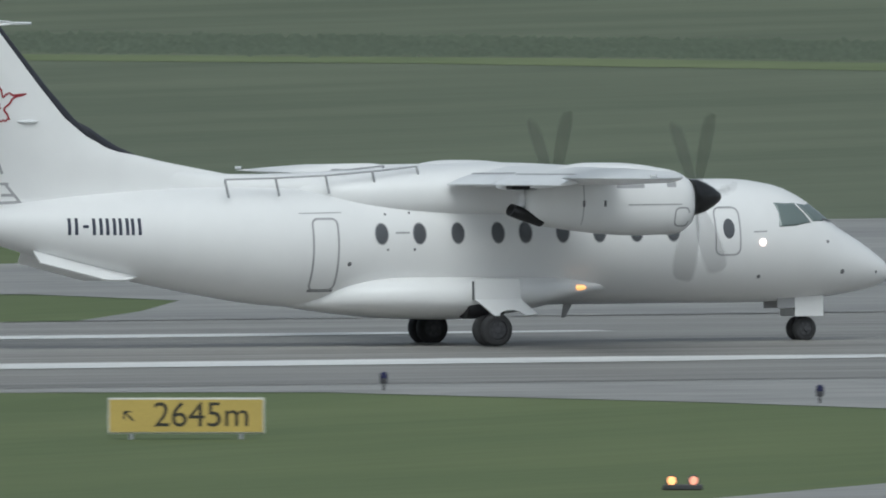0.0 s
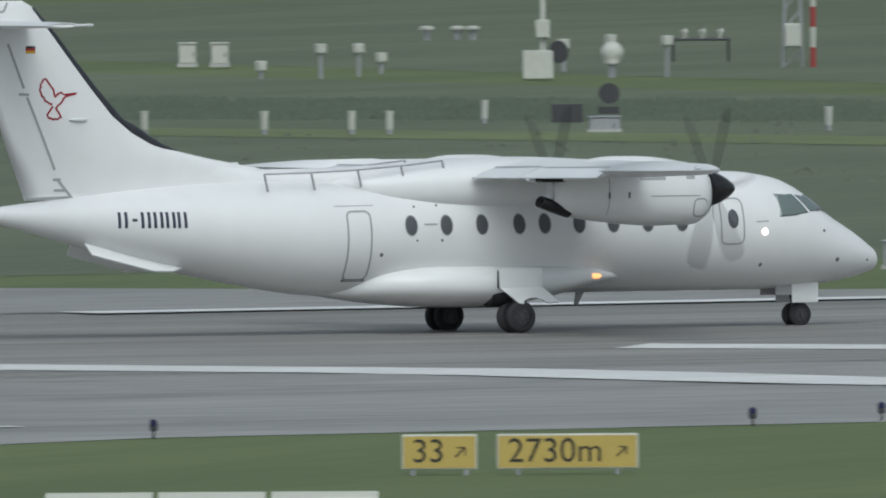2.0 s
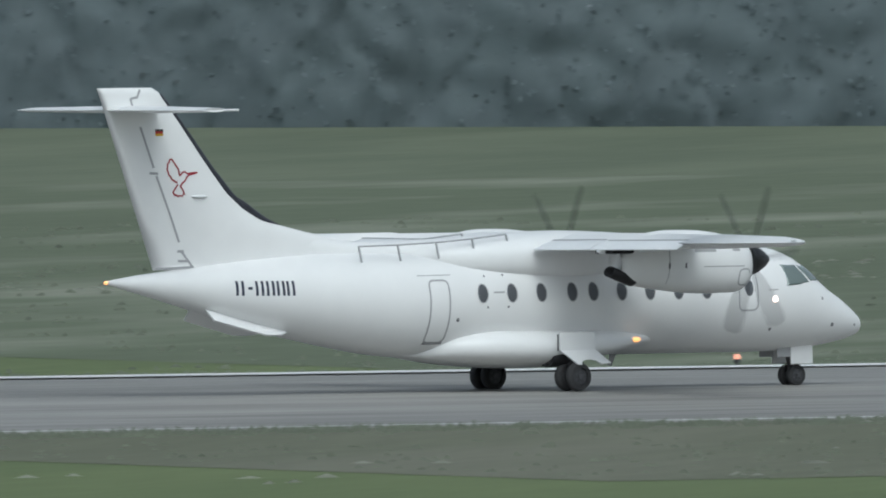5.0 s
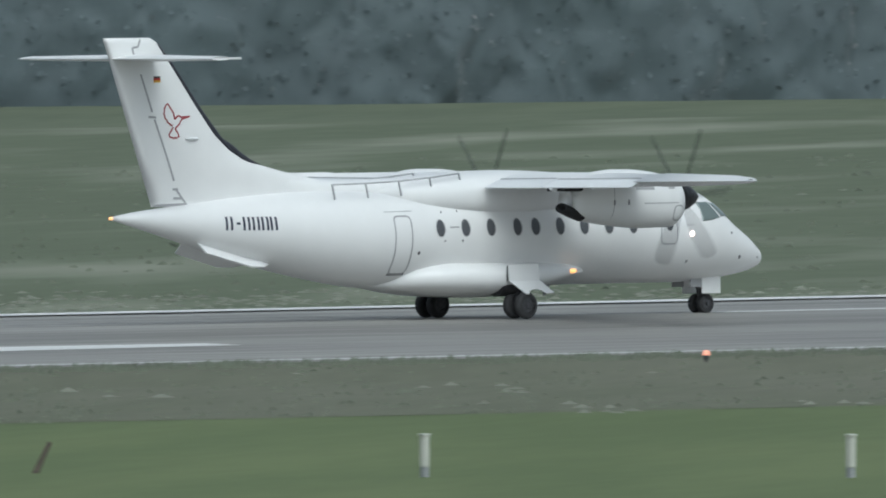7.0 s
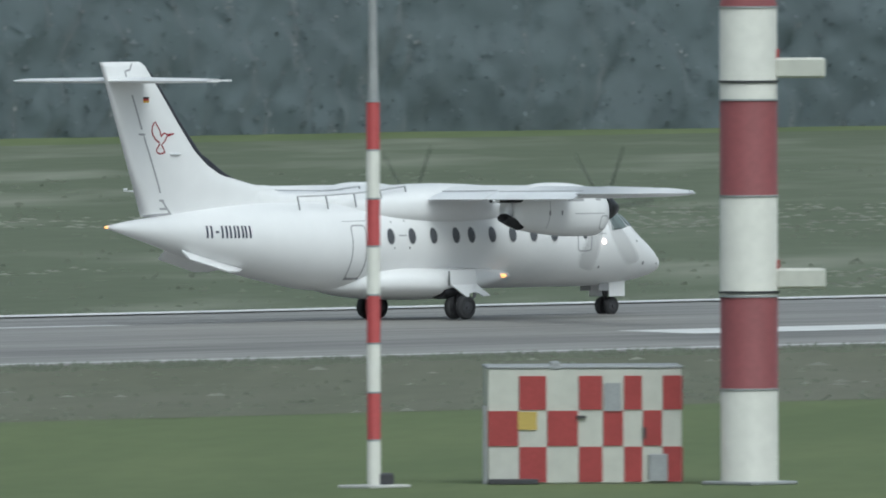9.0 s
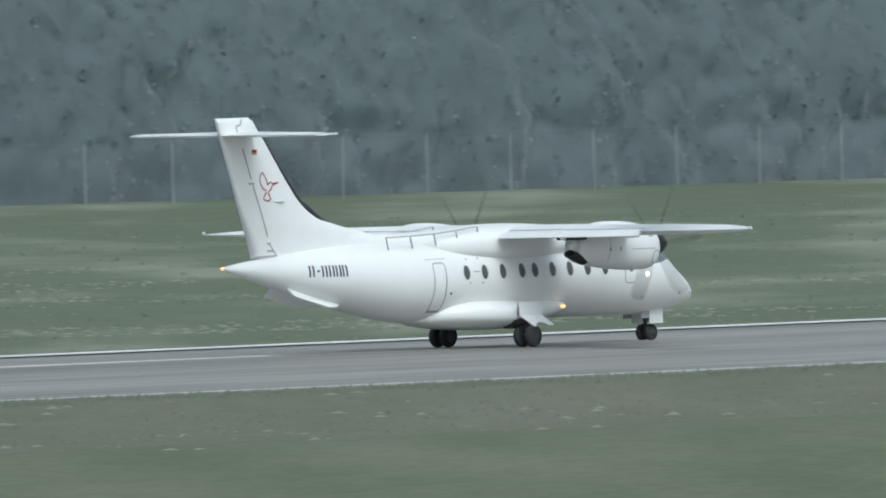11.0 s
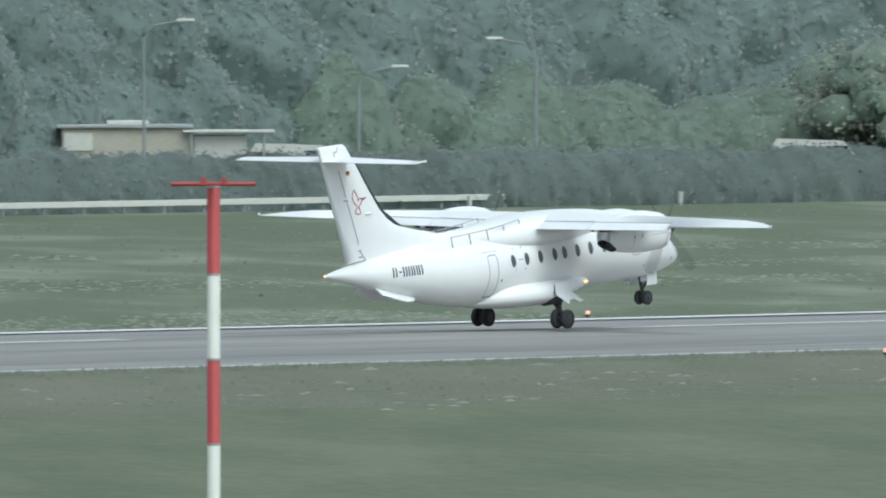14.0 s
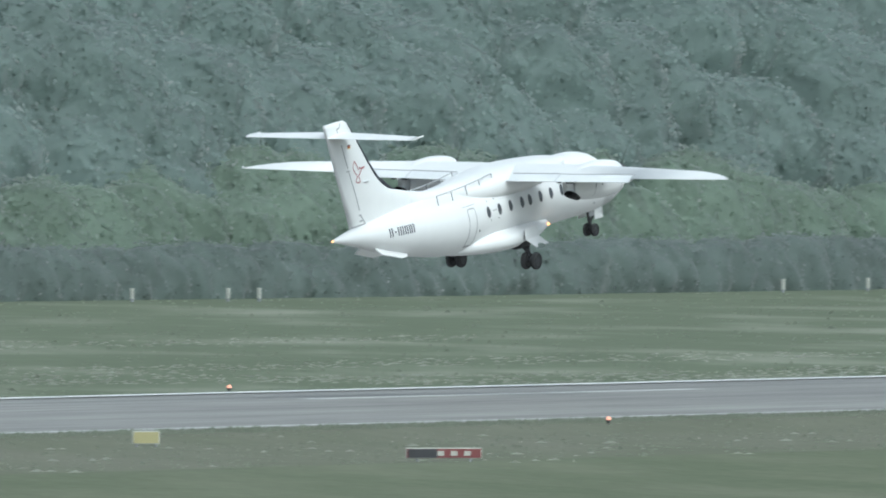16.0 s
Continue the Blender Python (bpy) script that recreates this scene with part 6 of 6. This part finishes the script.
bk = tagged(mesh_ob("bank", [(1280, 229, -0.6), (1410, 209.5, -0.6), (1410, 211.5, 0.3), (1280, 230.0, 0.3), (1280, 242, 0.9), (1410, 224, 0.4)], [(0, 1, 2, 3), (3, 2, 5, 4)], M_GRASS), "grassy bank behind the hedge", "bank", kind="structure")


def street_lamp(at, turn, h, label):
    s = thing("street_lamp", at, label, "street lamp", "street lamps among the trees", turn=turn)
    part("pole", tube([(0, 0, 0), (0, 0, h - 0.8), (0.5, 0, h - 0.2), (1.6, 0, h)], [0.09, 0.06, 0.05, 0.04], 10), M_POLE, s)
    part("lamp_head", box(1.9, 0, h + 0.02, 0.8, 0.3, 0.16, 0.05), M_WHITE_P, s, "pale lamp head")


for x, h, tn in ((1303, 6.5, -57), (1286.8, 8.7, -57), (1316.6, 7.7, 123), (1352, 7.7, -57), (1372.5, 8.5, 123)):
    street_lamp((x, edge_at(x, 1.6), -0.5), tn, h, "grey street lamp in front of the trees")

# a broad tree in cream blossom
bt = make_tree(7.0, 6.2, M_LEAF2, 31, clumps=190, per=90, size=0.12, lump=0.19)
tagged(bt, "broad tree covered with cream blossom behind the hedge", "tree")
bt.matrix_basis = pose(1349, edge_at(1349, 4.0), -0.4)
part("blossom", crown_leaves(6.9, 3.9, 3.9, 150, 60, 0.10, 32, 0.22, False), M_BLOSSOM, bt, "cream blossom")


SPIN = 60 + 120 / FPS  # the blades drift slowly to the eye


def motions():
    walk(plane, [(t, pose(x, 0, z, float(np.interp(t, [0, 5, 10, 12.5, 14, 16], [-0.65, -0.6, -0.3, 0.2, 0.8, 1.0])), -pitch, yaw)) for t, x, z, pitch, yaw in ROLL_OUT])
    for prop, y in PROPS:
        walk(prop, [(k / FPS, pose(3.54, y, 3.06) @ Matrix.Rotation(radians(SPIN * k), 4, "X")) for k in range(16 * FPS + 1)])
    ts, zs, ps = ([row[i] for row in ROLL_OUT] for i in (0, 2, 3))

    def main_drop(t):
        return min(max(float(np.interp(t, ts, zs)), 0.0), 0.26)

    def nose_drop(t):
        return min(max(7.4 * math.sin(radians(float(np.interp(t, ts, ps)))), 0.0), 0.20)

    for w, x, y, r in WHEELS:
        drop = nose_drop if x > 5 else main_drop
        walk(w, [(k / FPS, pose(x, y, r - drop(k / FPS)) @ Matrix.Rotation(radians(77 * k), 4, "Y")) for k in range(16 * FPS + 1)])
    for legs, drop in ((MAIN_LEGS, main_drop), (NOSE_LEGS, nose_drop)):
        for ob in legs:
            walk(ob, [(t, pose(0, 0, -drop(t))) for t in ts])


motions()
